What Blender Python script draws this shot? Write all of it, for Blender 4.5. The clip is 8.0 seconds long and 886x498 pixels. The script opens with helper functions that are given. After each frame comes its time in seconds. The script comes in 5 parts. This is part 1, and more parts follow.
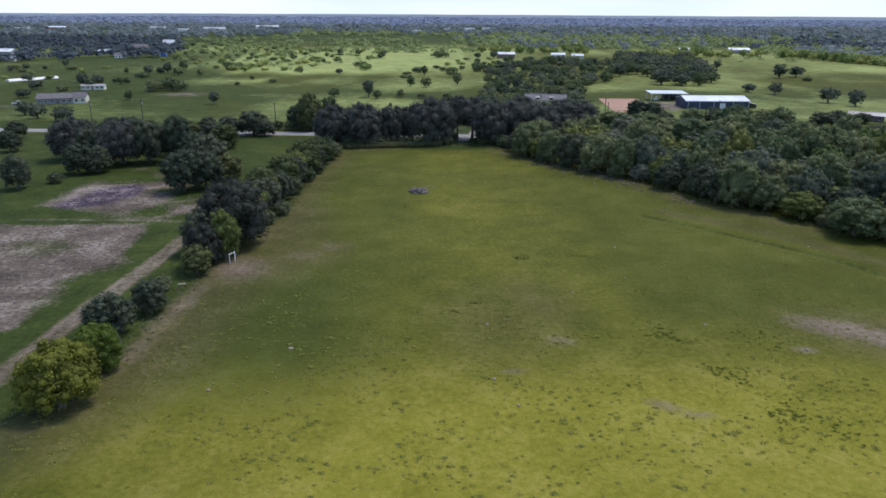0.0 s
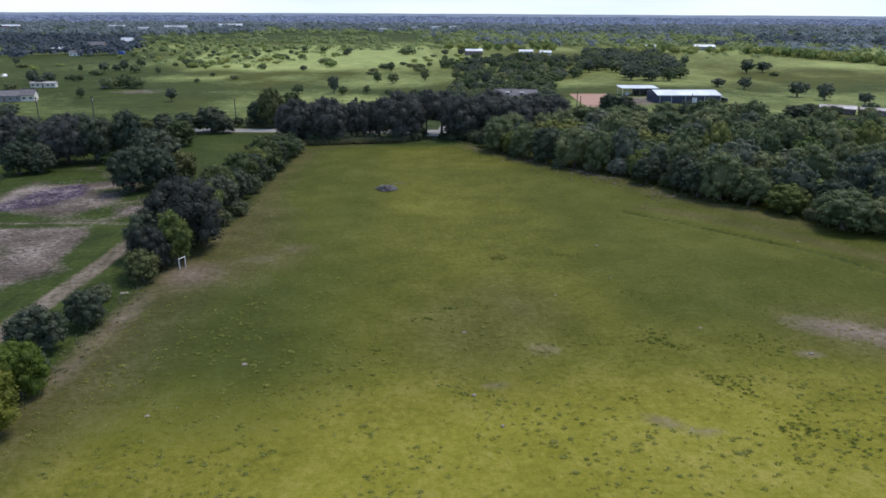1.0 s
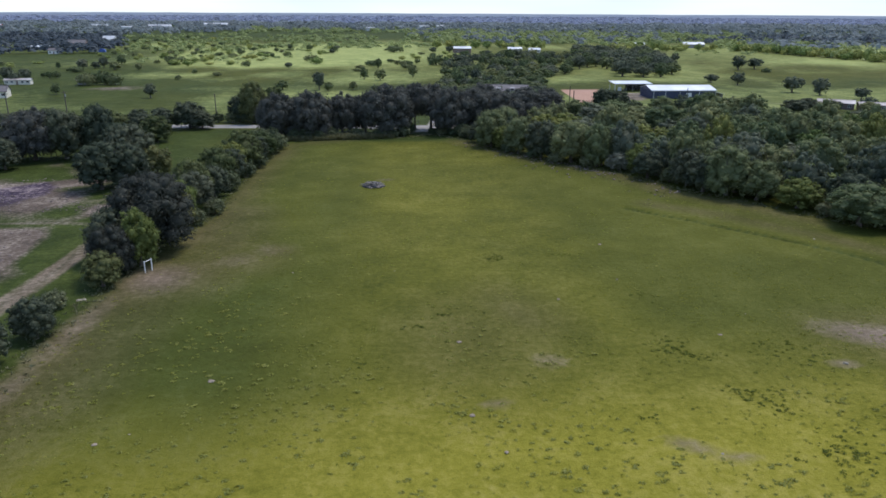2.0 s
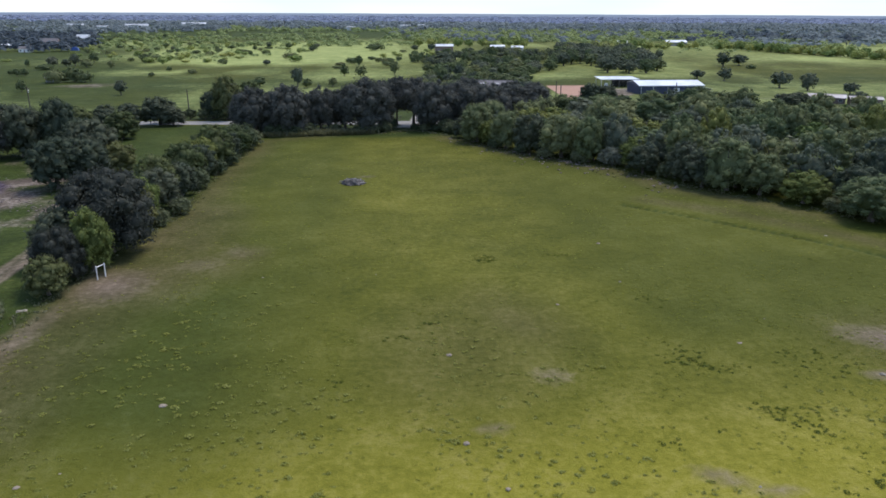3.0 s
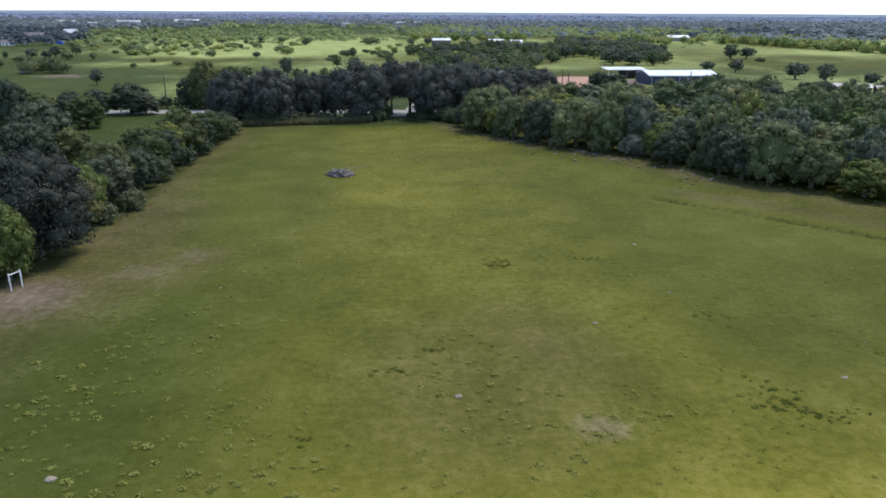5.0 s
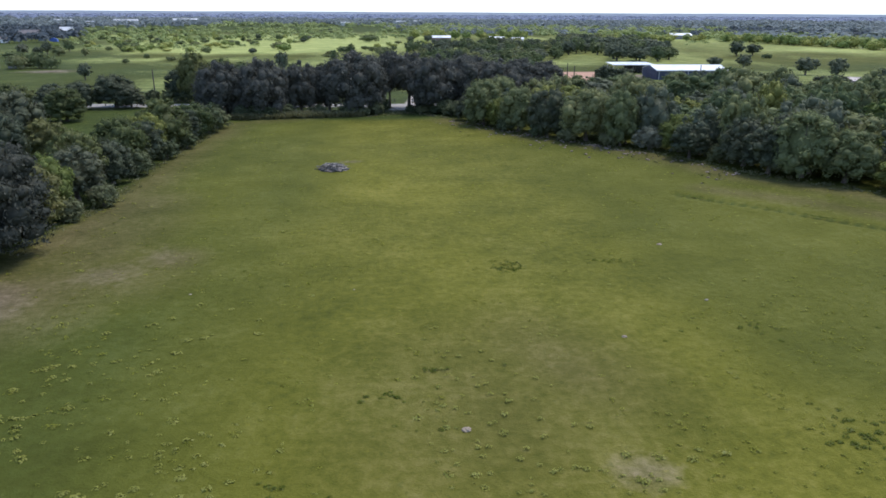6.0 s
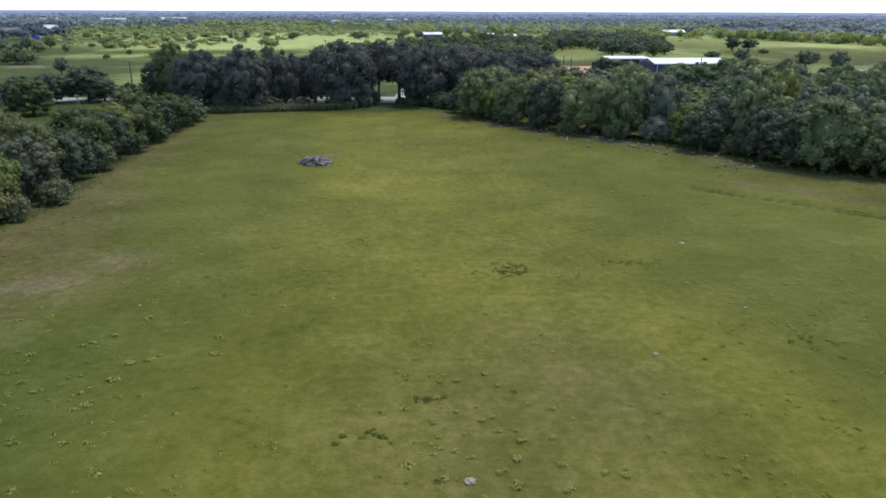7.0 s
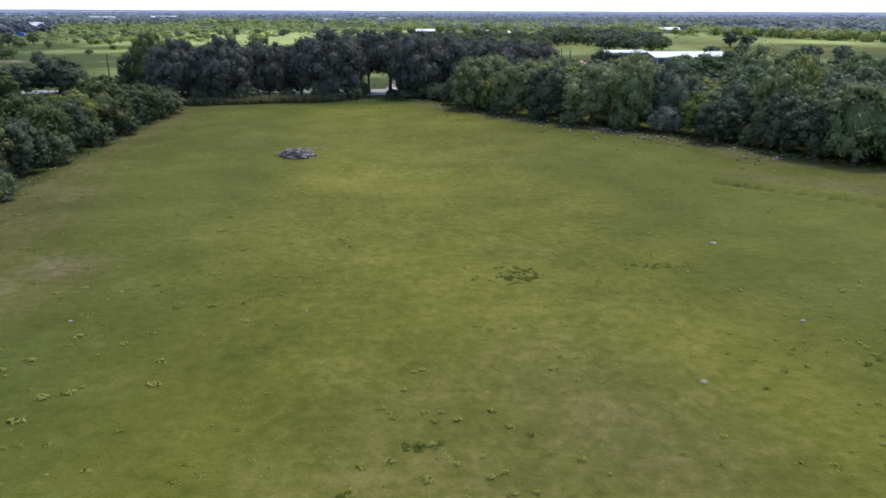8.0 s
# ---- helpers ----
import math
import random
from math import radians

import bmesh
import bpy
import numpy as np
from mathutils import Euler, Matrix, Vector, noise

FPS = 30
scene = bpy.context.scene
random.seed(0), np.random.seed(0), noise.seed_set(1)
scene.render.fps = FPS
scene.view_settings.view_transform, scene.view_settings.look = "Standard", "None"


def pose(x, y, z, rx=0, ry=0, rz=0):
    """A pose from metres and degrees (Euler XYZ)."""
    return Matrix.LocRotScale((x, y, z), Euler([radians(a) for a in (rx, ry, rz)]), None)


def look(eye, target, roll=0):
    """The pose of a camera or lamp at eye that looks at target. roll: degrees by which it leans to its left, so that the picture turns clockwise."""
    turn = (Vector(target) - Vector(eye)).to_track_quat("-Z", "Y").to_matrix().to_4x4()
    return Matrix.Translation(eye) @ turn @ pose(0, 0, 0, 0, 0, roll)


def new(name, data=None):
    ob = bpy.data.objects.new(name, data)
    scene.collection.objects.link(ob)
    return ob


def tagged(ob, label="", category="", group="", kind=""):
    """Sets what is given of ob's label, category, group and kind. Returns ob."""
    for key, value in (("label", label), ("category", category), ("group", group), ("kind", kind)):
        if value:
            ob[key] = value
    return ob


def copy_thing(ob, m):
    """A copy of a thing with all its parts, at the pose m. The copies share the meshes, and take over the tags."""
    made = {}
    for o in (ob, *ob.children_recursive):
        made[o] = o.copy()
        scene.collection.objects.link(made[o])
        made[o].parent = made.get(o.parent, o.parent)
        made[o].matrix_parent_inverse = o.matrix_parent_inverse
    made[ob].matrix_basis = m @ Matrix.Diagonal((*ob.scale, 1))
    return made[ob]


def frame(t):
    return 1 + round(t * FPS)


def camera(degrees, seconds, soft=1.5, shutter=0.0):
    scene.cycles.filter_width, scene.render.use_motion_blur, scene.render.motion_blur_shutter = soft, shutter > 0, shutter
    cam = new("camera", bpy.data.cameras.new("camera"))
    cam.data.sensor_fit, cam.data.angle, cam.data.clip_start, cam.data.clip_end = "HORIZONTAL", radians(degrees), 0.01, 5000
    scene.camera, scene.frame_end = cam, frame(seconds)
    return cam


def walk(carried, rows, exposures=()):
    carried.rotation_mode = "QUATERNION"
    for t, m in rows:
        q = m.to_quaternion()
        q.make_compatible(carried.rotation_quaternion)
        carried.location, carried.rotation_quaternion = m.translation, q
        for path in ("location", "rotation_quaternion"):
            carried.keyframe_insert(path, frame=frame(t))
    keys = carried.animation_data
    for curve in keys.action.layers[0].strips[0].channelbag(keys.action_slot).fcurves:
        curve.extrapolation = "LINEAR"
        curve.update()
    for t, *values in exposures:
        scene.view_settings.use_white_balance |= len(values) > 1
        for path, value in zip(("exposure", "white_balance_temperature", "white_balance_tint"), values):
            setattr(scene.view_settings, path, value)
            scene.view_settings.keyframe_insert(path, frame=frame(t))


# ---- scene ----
cam = camera(64.3, 8.0, soft=1.6)
PATH = [
    (0, (0.037, -0.651, 42.572), (0.0402, 1.2442, 41.9331), 0.3),
    (0.5, (0.082, 3.928, 41.081), (0.1219, 5.8229, 40.4423), 0.25),
    (1, (-0.145, 8.434, 39.695), (-0.0557, 10.3268, 39.0552), 0.3),
    (1.5, (-0.187, 12.958, 38.194), (-0.0827, 14.85, 37.5542), 0.3),
    (3, (0.055, 26.481, 33.646), (0.2242, 28.3691, 33.0086), 0.25),
    (3.5, (0.203, 31.021, 32.278), (0.3821, 32.9079, 31.6396), 0.25),
    (4, (0.384, 35.506, 30.772), (0.5631, 37.3931, 30.1343), 0.25),
    (4.5, (0.619, 40.082, 29.343), (0.7984, 41.9687, 28.7041), 0.3),
    (6, (1.426, 53.852, 24.809), (1.6065, 55.7391, 24.1715), 0.3),
    (6.5, (1.793, 58.413, 23.323), (1.9848, 60.2989, 22.6854), 0.25),
    (7, (2.132, 62.914, 21.873), (2.3345, 64.7986, 21.2347), 0.2),
    (7.5, (2.557, 67.442, 20.447), (2.7642, 69.3259, 19.8082), 0.2),
    (8, (2.979, 71.973, 18.973), (3.1998, 73.8554, 18.3343), 0.2),
]
walk(cam, [(t, look(eye, target, roll)) for t, eye, target, roll in PATH],
     exposures=[(0, 0.68, 6420, 14), (3.5, 0.84, 6520, 14), (8, 1.15, 6550, 14)])

# ---- sky and sun: broken cloud, sun high ahead and to the right ----
SUN_AZ, SUN_EL = radians(48), radians(64)   # clockwise from +y
world = bpy.data.worlds.new("world")
scene.world = world
world.use_nodes = True
wn = world.node_tree.nodes
sky = wn.new("ShaderNodeTexSky")
sky.sky_type = 'NISHITA'
sky.sun_disc = False
sky.sun_elevation, sky.sun_rotation = SUN_EL, SUN_AZ
sky.air_density, sky.dust_density, sky.ozone_density = 1.0, 1.0, 1.0
wn["Background"].inputs["Strength"].default_value = 0.15
world.node_tree.links.new(sky.outputs[0], wn["Background"].inputs["Color"])
sun = new("sun", bpy.data.lights.new("sun", 'SUN'))
sun.data.energy, sun.data.angle, sun.data.color = 1.55, radians(16.0), (1.0, 0.93, 0.80)
sun_dir = Vector((math.sin(SUN_AZ) * math.cos(SUN_EL), math.cos(SUN_AZ) * math.cos(SUN_EL), math.sin(SUN_EL)))
sun.matrix_world = look(sun_dir * 300, (0, 0, 0))

# ---- materials ----
def material(name):
    m = bpy.data.materials.new(name)
    m.use_nodes = True
    nt = m.node_tree
    b = nt.nodes["Principled BSDF"]
    return m, nt, b


def node(nt, kind, **values):
    n = nt.nodes.new(kind)
    for key, v in values.items():
        if key in n.inputs:
            n.inputs[key].default_value = v
    return n


def noise_tex(nt, scale, detail=4.0, rough=0.6, coord=None):
    n = node(nt, "ShaderNodeTexNoise", Scale=scale, Detail=detail, Roughness=rough)
    if coord is not None:
        nt.links.new(coord, n.inputs["Vector"])
    return n


def ramp(nt, source, stops):
    r = nt.nodes.new("ShaderNodeValToRGB")
    while len(r.color_ramp.elements) < len(stops):
        r.color_ramp.elements.new(0.5)
    for e, (p, c) in zip(r.color_ramp.elements, stops):
        e.position, e.color = p, (*c, 1.0) if len(c) == 3 else c
    nt.links.new(source, r.inputs[0])
    return r.outputs[0]


def mix(nt, fac, a, b, blend='MIX'):
    n = nt.nodes.new("ShaderNodeMix")
    n.data_type, n.blend_type = 'RGBA', blend
    for slot, v in ((0, fac), (6, a), (7, b)):
        if isinstance(v, bpy.types.NodeSocket):
            nt.links.new(v, n.inputs[slot])
        else:
            n.inputs[slot].default_value = v if slot == 0 else (*v, 1.0)
    return n.outputs[2]


def calc(nt, op, a, b=0.0, clamp=False):
    n = nt.nodes.new("ShaderNodeMath")
    n.operation, n.use_clamp = op, clamp
    for slot, v in ((0, a), (1, b)):
        if isinstance(v, bpy.types.NodeSocket):
            nt.links.new(v, n.inputs[slot])
        else:
            n.inputs[slot].default_value = v
    return n.outputs[0]


def bump(nt, b, height, strength=0.4, distance=0.05):
    n = node(nt, "ShaderNodeBump", Strength=strength, Distance=distance)
    nt.links.new(height, n.inputs["Height"])
    nt.links.new(n.outputs[0], b.inputs["Normal"])


def plain(name, low, high, scale=3.0, rough=0.7, metal=0.0, relief=0.2, distance=0.01, spread=0.25):
    """A surface between two tones at two scales, with fine relief and a shade of its own for each object."""
    m, nt, b = material(name)
    co = nt.nodes.new("ShaderNodeTexCoord").outputs["Object"]
    big, fine = noise_tex(nt, scale * 0.25, 3, 0.6, co), noise_tex(nt, scale * 4, 4, 0.7, co)
    f = calc(nt, 'ADD', calc(nt, 'MULTIPLY', big.outputs[0], 0.65), calc(nt, 'MULTIPLY', fine.outputs[0], 0.35))
    col = ramp(nt, f, ((0.35, low), (0.65, high)))
    info = nt.nodes.new("ShaderNodeObjectInfo")
    k = calc(nt, 'ADD', calc(nt, 'MULTIPLY', info.outputs["Random"], spread), 1.0 - spread / 2)
    hsv = nt.nodes.new("ShaderNodeHueSaturation")
    nt.links.new(col, hsv.inputs["Color"])
    nt.links.new(k, hsv.inputs["Value"])
    nt.links.new(hsv.outputs[0], b.inputs["Base Color"])
    b.inputs["Roughness"].default_value, b.inputs["Metallic"].default_value = rough, metal
    bump(nt, b, fine.outputs[0], relief, distance)
    return m


def foliage(name, dark, light, lucid=0.32, by="island", spread=0.35):
    """Leaves: tones vary from spray to spray and from tree to tree; some light passes through."""
    m, nt, b = material(name)
    nt.nodes.remove(b)
    out = nt.nodes["Material Output"]
    if by == "island":
        f = nt.nodes.new("ShaderNodeNewGeometry").outputs["Random Per Island"]
    else:
        at = nt.nodes.new("ShaderNodeAttribute")
        at.attribute_name = "tint"
        f = at.outputs["Fac"]
    co = nt.nodes.new("ShaderNodeTexCoord").outputs["Object"]
    patch = noise_tex(nt, 0.35, 2, 0.5, co)
    speck = noise_tex(nt, 3.2, 3, 0.7, co)
    f = calc(nt, 'ADD', calc(nt, 'ADD', calc(nt, 'MULTIPLY', f, 0.14), calc(nt, 'MULTIPLY', patch.outputs[0], 0.60)), calc(nt, 'MULTIPLY', speck.outputs[0], 0.26))
    col = ramp(nt, f, ((0.22, dark), (0.78, light)))
    info = nt.nodes.new("ShaderNodeObjectInfo")
    hsv = nt.nodes.new("ShaderNodeHueSaturation")
    nt.links.new(col, hsv.inputs["Color"])
    nt.links.new(calc(nt, 'ADD', calc(nt, 'MULTIPLY', info.outputs["Random"], spread), 1.0 - spread / 2), hsv.inputs["Value"])
    nt.links.new(calc(nt, 'ADD', calc(nt, 'MULTIPLY', info.outputs["Random"], -0.06 * min(1.0, spread / 0.3)), 0.5 + 0.02 * min(1.0, spread / 0.3)), hsv.inputs["Hue"])
    d = node(nt, "ShaderNodeBsdfDiffuse")
    t = node(nt, "ShaderNodeBsdfTranslucent")
    g = node(nt, "ShaderNodeBsdfGlossy", Roughness=0.45)
    nt.links.new(hsv.outputs[0], d.inputs[0])
    nt.links.new(hsv.outputs[0], t.inputs[0])
    g.inputs[0].default_value = (0.5, 0.55, 0.6, 1)
    m1, m2 = node(nt, "ShaderNodeMixShader", Fac=lucid), node(nt, "ShaderNodeMixShader", Fac=0.015)
    nt.links.new(d.outputs[0], m1.inputs[1])
    nt.links.new(t.outputs[0], m1.inputs[2])
    nt.links.new(m1.outputs[0], m2.inputs[1])
    nt.links.new(g.outputs[0], m2.inputs[2])
    nt.links.new(m2.outputs[0], out.inputs[0])
    return m


LEAF = {
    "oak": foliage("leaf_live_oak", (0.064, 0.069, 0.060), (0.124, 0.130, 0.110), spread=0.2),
    # the live oak's leaf again, darkened to paint the shade over the hedgerow
    "shade_oak": foliage("leaf_oak_shaded", (0.036, 0.040, 0.034), (0.072, 0.080, 0.062), spread=0.1),
    # The next two leaf colours hold the cloud shade over the left-hand trees.
    "deep": foliage("leaf_dark_green_shaded", (0.046, 0.060, 0.042), (0.106, 0.129, 0.076), spread=0.4),
    "hedge": foliage("leaf_hedge_shaded", (0.052, 0.068, 0.032), (0.148, 0.176, 0.064), spread=0.5),
    "dark": foliage("leaf_wood_dark", (0.064, 0.082, 0.060), (0.148, 0.176, 0.112), spread=0.5),
    "green": foliage("leaf_elm", (0.078, 0.105, 0.053), (0.190, 0.230, 0.100), spread=0.5),
    "yellow": foliage("leaf_yellow_green", (0.076, 0.106, 0.034), (0.192, 0.238, 0.068), spread=0.45),
    "bush": foliage("leaf_bush", (0.048, 0.070, 0.014), (0.208, 0.250, 0.040), spread=0.3),
    "shrub": foliage("leaf_shrub", (0.058, 0.078, 0.046), (0.145, 0.175, 0.088), spread=0.6),
    "grey": foliage("leaf_grey_green", (0.100, 0.116, 0.086), (0.230, 0.252, 0.190), spread=0.2),
    # sunshine on the meadow bushes is put into this leaf colour
    "sunny": foliage("leaf_sunlit_scrub", (0.165, 0.212, 0.066), (0.368, 0.432, 0.142), spread=0.4),
}
# Distance haze is painted into these far leaf colours as blue and paleness.
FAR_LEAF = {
    "dark": foliage("leaf_far_hazed", (0.140, 0.172, 0.195), (0.235, 0.275, 0.275), 0.35, "tint"),
    "shade": foliage("leaf_far_shade_hazed", (0.058, 0.075, 0.098), (0.120, 0.148, 0.165), 0.35, "tint"),
    "blue": foliage("leaf_haze_blue", (0.225, 0.280, 0.395), (0.280, 0.345, 0.455), 0.35, "tint"),
    # brightened to carry the sunlight on the far scrub
    "bright": foliage("leaf_far_sunlit", (0.190, 0.235, 0.094), (0.390, 0.440, 0.180), 0.35, "tint"),
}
BARK = plain("bark", (0.05, 0.042, 0.035), (0.15, 0.13, 0.11), 6, 0.9, 0, 0.8, 0.03)
POLE_WOOD = plain("pole_wood", (0.05, 0.04, 0.033), (0.12, 0.10, 0.085), 8, 0.85)
GREY_WOOD = plain("grey_wood", (0.14, 0.13, 0.12), (0.30, 0.28, 0.26), 8, 0.85, 0, 0.6)
WHITE_PAINT = plain("white_paint", (0.62, 0.62, 0.60), (0.82, 0.82, 0.80), 2, 0.5, 0, 0.1)
CREAM_SIDING = plain("cream_siding", (0.58, 0.55, 0.46), (0.70, 0.67, 0.58), 2, 0.6)
GREY_SIDING = plain("grey_siding", (0.20, 0.20, 0.21), (0.30, 0.30, 0.31), 2, 0.6)
BROWN_SIDING = plain("brown_siding", (0.14, 0.10, 0.09), (0.22, 0.16, 0.14), 2, 0.7)
BLUE_METAL = plain("blue_metal", (0.028, 0.040, 0.085), (0.045, 0.062, 0.12), 1, 0.45, 0, 0.1)
ROOF_METAL = plain("pale_roof_metal", (0.52, 0.55, 0.57), (0.72, 0.74, 0.75), 0.6, 0.35, 0.0, 0.1)
DULL_METAL = plain("weathered_roof_metal", (0.26, 0.28, 0.30), (0.50, 0.52, 0.54), 0.12, 0.5, 0.0, 0.1)
RUST_METAL = plain("rusty_roof_metal", (0.20, 0.16, 0.145), (0.42, 0.40, 0.39), 0.5, 0.5, 0.0, 0.15)
SHINGLE = plain("grey_shingle", (0.085, 0.08, 0.085), (0.15, 0.145, 0.15), 3, 0.9, 0, 0.5)
RED_PAINT = plain("red_paint", (0.22, 0.05, 0.04), (0.34, 0.09, 0.07), 1, 0.5)
BLUE_TARP = plain("blue_tarp", (0.03, 0.08, 0.28), (0.06, 0.13, 0.40), 2, 0.5)
DARK_METAL = plain("dark_metal", (0.025, 0.025, 0.025), (0.07, 0.07, 0.07), 4, 0.5, 0.3)
STEEL = plain("galvanised_steel", (0.35, 0.36, 0.37), (0.55, 0.56, 0.57), 5, 0.4, 0.8, 0.1)
RUBBER = plain("rubber", (0.015, 0.015, 0.015), (0.035, 0.035, 0.035), 6, 0.85)
ASPHALT = plain("asphalt", (0.17, 0.165, 0.16), (0.27, 0.265, 0.255), 0.8, 0.9, 0, 0.3, 0.01, 0.0)
ASH = plain("ash_heap", (0.055, 0.050, 0.048), (0.20, 0.185, 0.175), 3, 0.95, 0, 0.9, 0.08)
PALE_STONE = plain("pale_stone", (0.18, 0.165, 0.125), (0.31, 0.285, 0.225), 8, 0.9, 0, 0.6, 0.02)
CLOD = plain("soil_clod", (0.10, 0.08, 0.07), (0.25, 0.205, 0.19), 2, 0.95, 0, 0.5)
ANT_SOIL = plain("ant_soil", (0.19, 0.155, 0.115), (0.32, 0.27, 0.21), 8, 0.95, 0, 0.8, 0.03)
WEED = foliage("weed_leaf", (0.045, 0.066, 0.007), (0.110, 0.140, 0.016), 0.35, spread=0.0)
TUFT = foliage("grass_tuft", (0.125, 0.146, 0.018), (0.245, 0.256, 0.042), 0.4, spread=0.0)
PALE_TUFT = foliage("dry_tuft", (0.150, 0.172, 0.030), (0.290, 0.300, 0.078), 0.4, spread=0.0)
REED = foliage("tall_grass", (0.080, 0.098, 0.050), (0.190, 0.200, 0.110), 0.4)

glass_m, glass_nt, glass_b = material("window_glass")
glass_b.inputs["Base Color"].default_value = (0.03, 0.035, 0.04, 1)
glass_b.inputs["Roughness"].default_value = 0.05
GLASS = glass_m


def ground_material():
    """Pasture with hay, lush and dry stretches and bare soil from the ground's own maps, which also carry painted sun
    and cloud shade.
    """
    m, nt, b = material("ground_cover")
    co = nt.nodes.new("ShaderNodeTexCoord").outputs["Object"]
    n_big = noise_tex(nt, 0.022, 4, 0.6, co).outputs[0]
    n_mid = noise_tex(nt, 0.16, 5, 0.65, co).outputs[0]
    n_low = noise_tex(nt, 0.05, 4, 0.6, co).outputs[0]
    n_fine = noise_tex(nt, 1.1, 6, 0.7, co).outputs[0]
    n_tiny = noise_tex(nt, 6.0, 3, 0.7, co).outputs[0]

    def field(name):
        at = nt.nodes.new("ShaderNodeAttribute")
        at.attribute_name = name
        return at.outputs["Fac"]

    def edged(name, width=0.35, grain=0.9):
        """A map's share with a frayed edge."""
        s = calc(nt, 'ADD', field(name), calc(nt, 'MULTIPLY', calc(nt, 'SUBTRACT', calc(nt, 'ADD', calc(nt, 'MULTIPLY', n_fine, 0.6), calc(nt, 'MULTIPLY', n_mid, 0.4)), 0.5), grain))
        return calc(nt, 'MULTIPLY', calc(nt, 'SUBTRACT', s, 0.5 - width / 2), 1 / width, True)

    f = calc(nt, 'ADD', calc(nt, 'ADD', calc(nt, 'MULTIPLY', n_mid, 0.34), calc(nt, 'MULTIPLY', n_fine, 0.42)), calc(nt, 'MULTIPLY', n_low, 0.24))
    grass = ramp(nt, f, ((0.34, (0.035, 0.045, 0.006)), (0.5, (0.060, 0.069, 0.010)), (0.66, (0.093, 0.097, 0.019))))
    dry_sunlit = ramp(nt, f, ((0.34, (0.111, 0.116, 0.010)), (0.5, (0.185, 0.177, 0.023)), (0.66, (0.275, 0.248, 0.058))))
    # this dark green also serves as painted shade on the pasture
    lush_shaded = ramp(nt, f, ((0.38, (0.018, 0.028, 0.006)), (0.5, (0.034, 0.051, 0.010)), (0.62, (0.063, 0.083, 0.020))))
    # sunlight and a little haze on the far meadow are in this colour
    hay_sunlit = ramp(nt, f, ((0.36, (0.134, 0.178, 0.056)), (0.5, (0.238, 0.280, 0.090)), (0.64, (0.400, 0.430, 0.165))))
    soil = ramp(nt, f, ((0.38, (0.044, 0.034, 0.029)), (0.5, (0.128, 0.100, 0.084)), (0.62, (0.330, 0.285, 0.250))))
    char = ramp(nt, f, ((0.42, (0.022, 0.017, 0.027)), (0.51, (0.052, 0.040, 0.060)), (0.60, (0.260, 0.215, 0.215))))
    clay = ramp(nt, f, ((0.30, (0.300, 0.180, 0.130)), (0.72, (0.420, 0.270, 0.200))))
    col = mix(nt, edged("dry_sunlit", 1.0, 0.5), grass, dry_sunlit)
    col = mix(nt, edged("lush_shaded", 0.6), col, lush_shaded)
    col = mix(nt, edged("hay_sunlit", 0.45, 0.6), col, hay_sunlit)
    # thin spots where the soil shows between the grass
    thin = calc(nt, 'MULTIPLY', calc(nt, 'SUBTRACT', n_big, 0.60), 2.2, True)
    thin = calc(nt, 'MULTIPLY', thin, calc(nt, 'MULTIPLY', calc(nt, 'SUBTRACT', n_fine, 0.45), 3.0, True))
    col = mix(nt, thin, col, soil)
    worn = ramp(nt, f, ((0.36, (0.045, 0.042, 0.015)), (0.5, (0.081, 0.072, 0.030)), (0.64, (0.140, 0.119, 0.062))))
    col = mix(nt, edged("worn", 0.9, 0.7), col, worn)
    col = mix(nt, calc(nt, 'MULTIPLY', edged("bare", 0.45, 1.1), 0.88), col, soil)
    dust = ramp(nt, f, ((0.36, (0.105, 0.080, 0.061)), (0.5, (0.165, 0.130, 0.100)), (0.64, (0.275, 0.225, 0.178))))
    col = mix(nt, calc(nt, 'MULTIPLY', edged("dust", 0.6, 0.7), 0.85), col, dust)
    gravel = ramp(nt, f, ((0.36, (0.270, 0.250, 0.225)), (0.64, (0.560, 0.530, 0.490))))
    col = mix(nt, edged("gravel", 0.35, 0.5), col, gravel)
    col = mix(nt, edged("burn", 0.3, 1.7), col, char)
    col = mix(nt, edged("clay", 0.3, 0.3), col, clay)
    # short clumps of darker grass and small seeding ones, thicker in some stretches
    n_clump = noise_tex(nt, 1.9, 2, 0.5, co).outputs[0]
    clump = calc(nt, 'MULTIPLY', calc(nt, 'SUBTRACT', calc(nt, 'ADD', n_clump, calc(nt, 'MULTIPLY', n_mid, 0.25)), 0.76), 9.0, True)
    col = mix(nt, calc(nt, 'MULTIPLY', clump, 0.72), col, mix(nt, 0.5, col, lush_shaded))
    seeds = calc(nt, 'MULTIPLY', calc(nt, 'SUBTRACT', calc(nt, 'ADD', noise_tex(nt, 1.45, 3, 0.6, co).outputs[0], calc(nt, 'MULTIPLY', n_low, 0.4)), 0.87), 7.0, True)
    col = mix(nt, calc(nt, 'MULTIPLY', seeds, 0.5), col, dry_sunlit)
    speck = calc(nt, 'ADD', calc(nt, 'MULTIPLY', n_tiny, 0.7), 0.65)
    grey = nt.nodes.new("ShaderNodeCombineColor")
    for i in range(3):
        nt.links.new(speck, grey.inputs[i])
    col = mix(nt, 0.65, col, grey.outputs[0], 'MULTIPLY')
    nt.links.new(col, b.inputs["Base Color"])
    b.inputs["Roughness"].default_value = 0.95
    b.inputs["Specular IOR Level"].default_value = 0.1
    h = calc(nt, 'ADD', calc(nt, 'MULTIPLY', n_fine, 1.0), calc(nt, 'MULTIPLY', n_tiny, 0.35))
    bump(nt, b, h, 0.75, 0.22)
    return m


GROUND = ground_material()


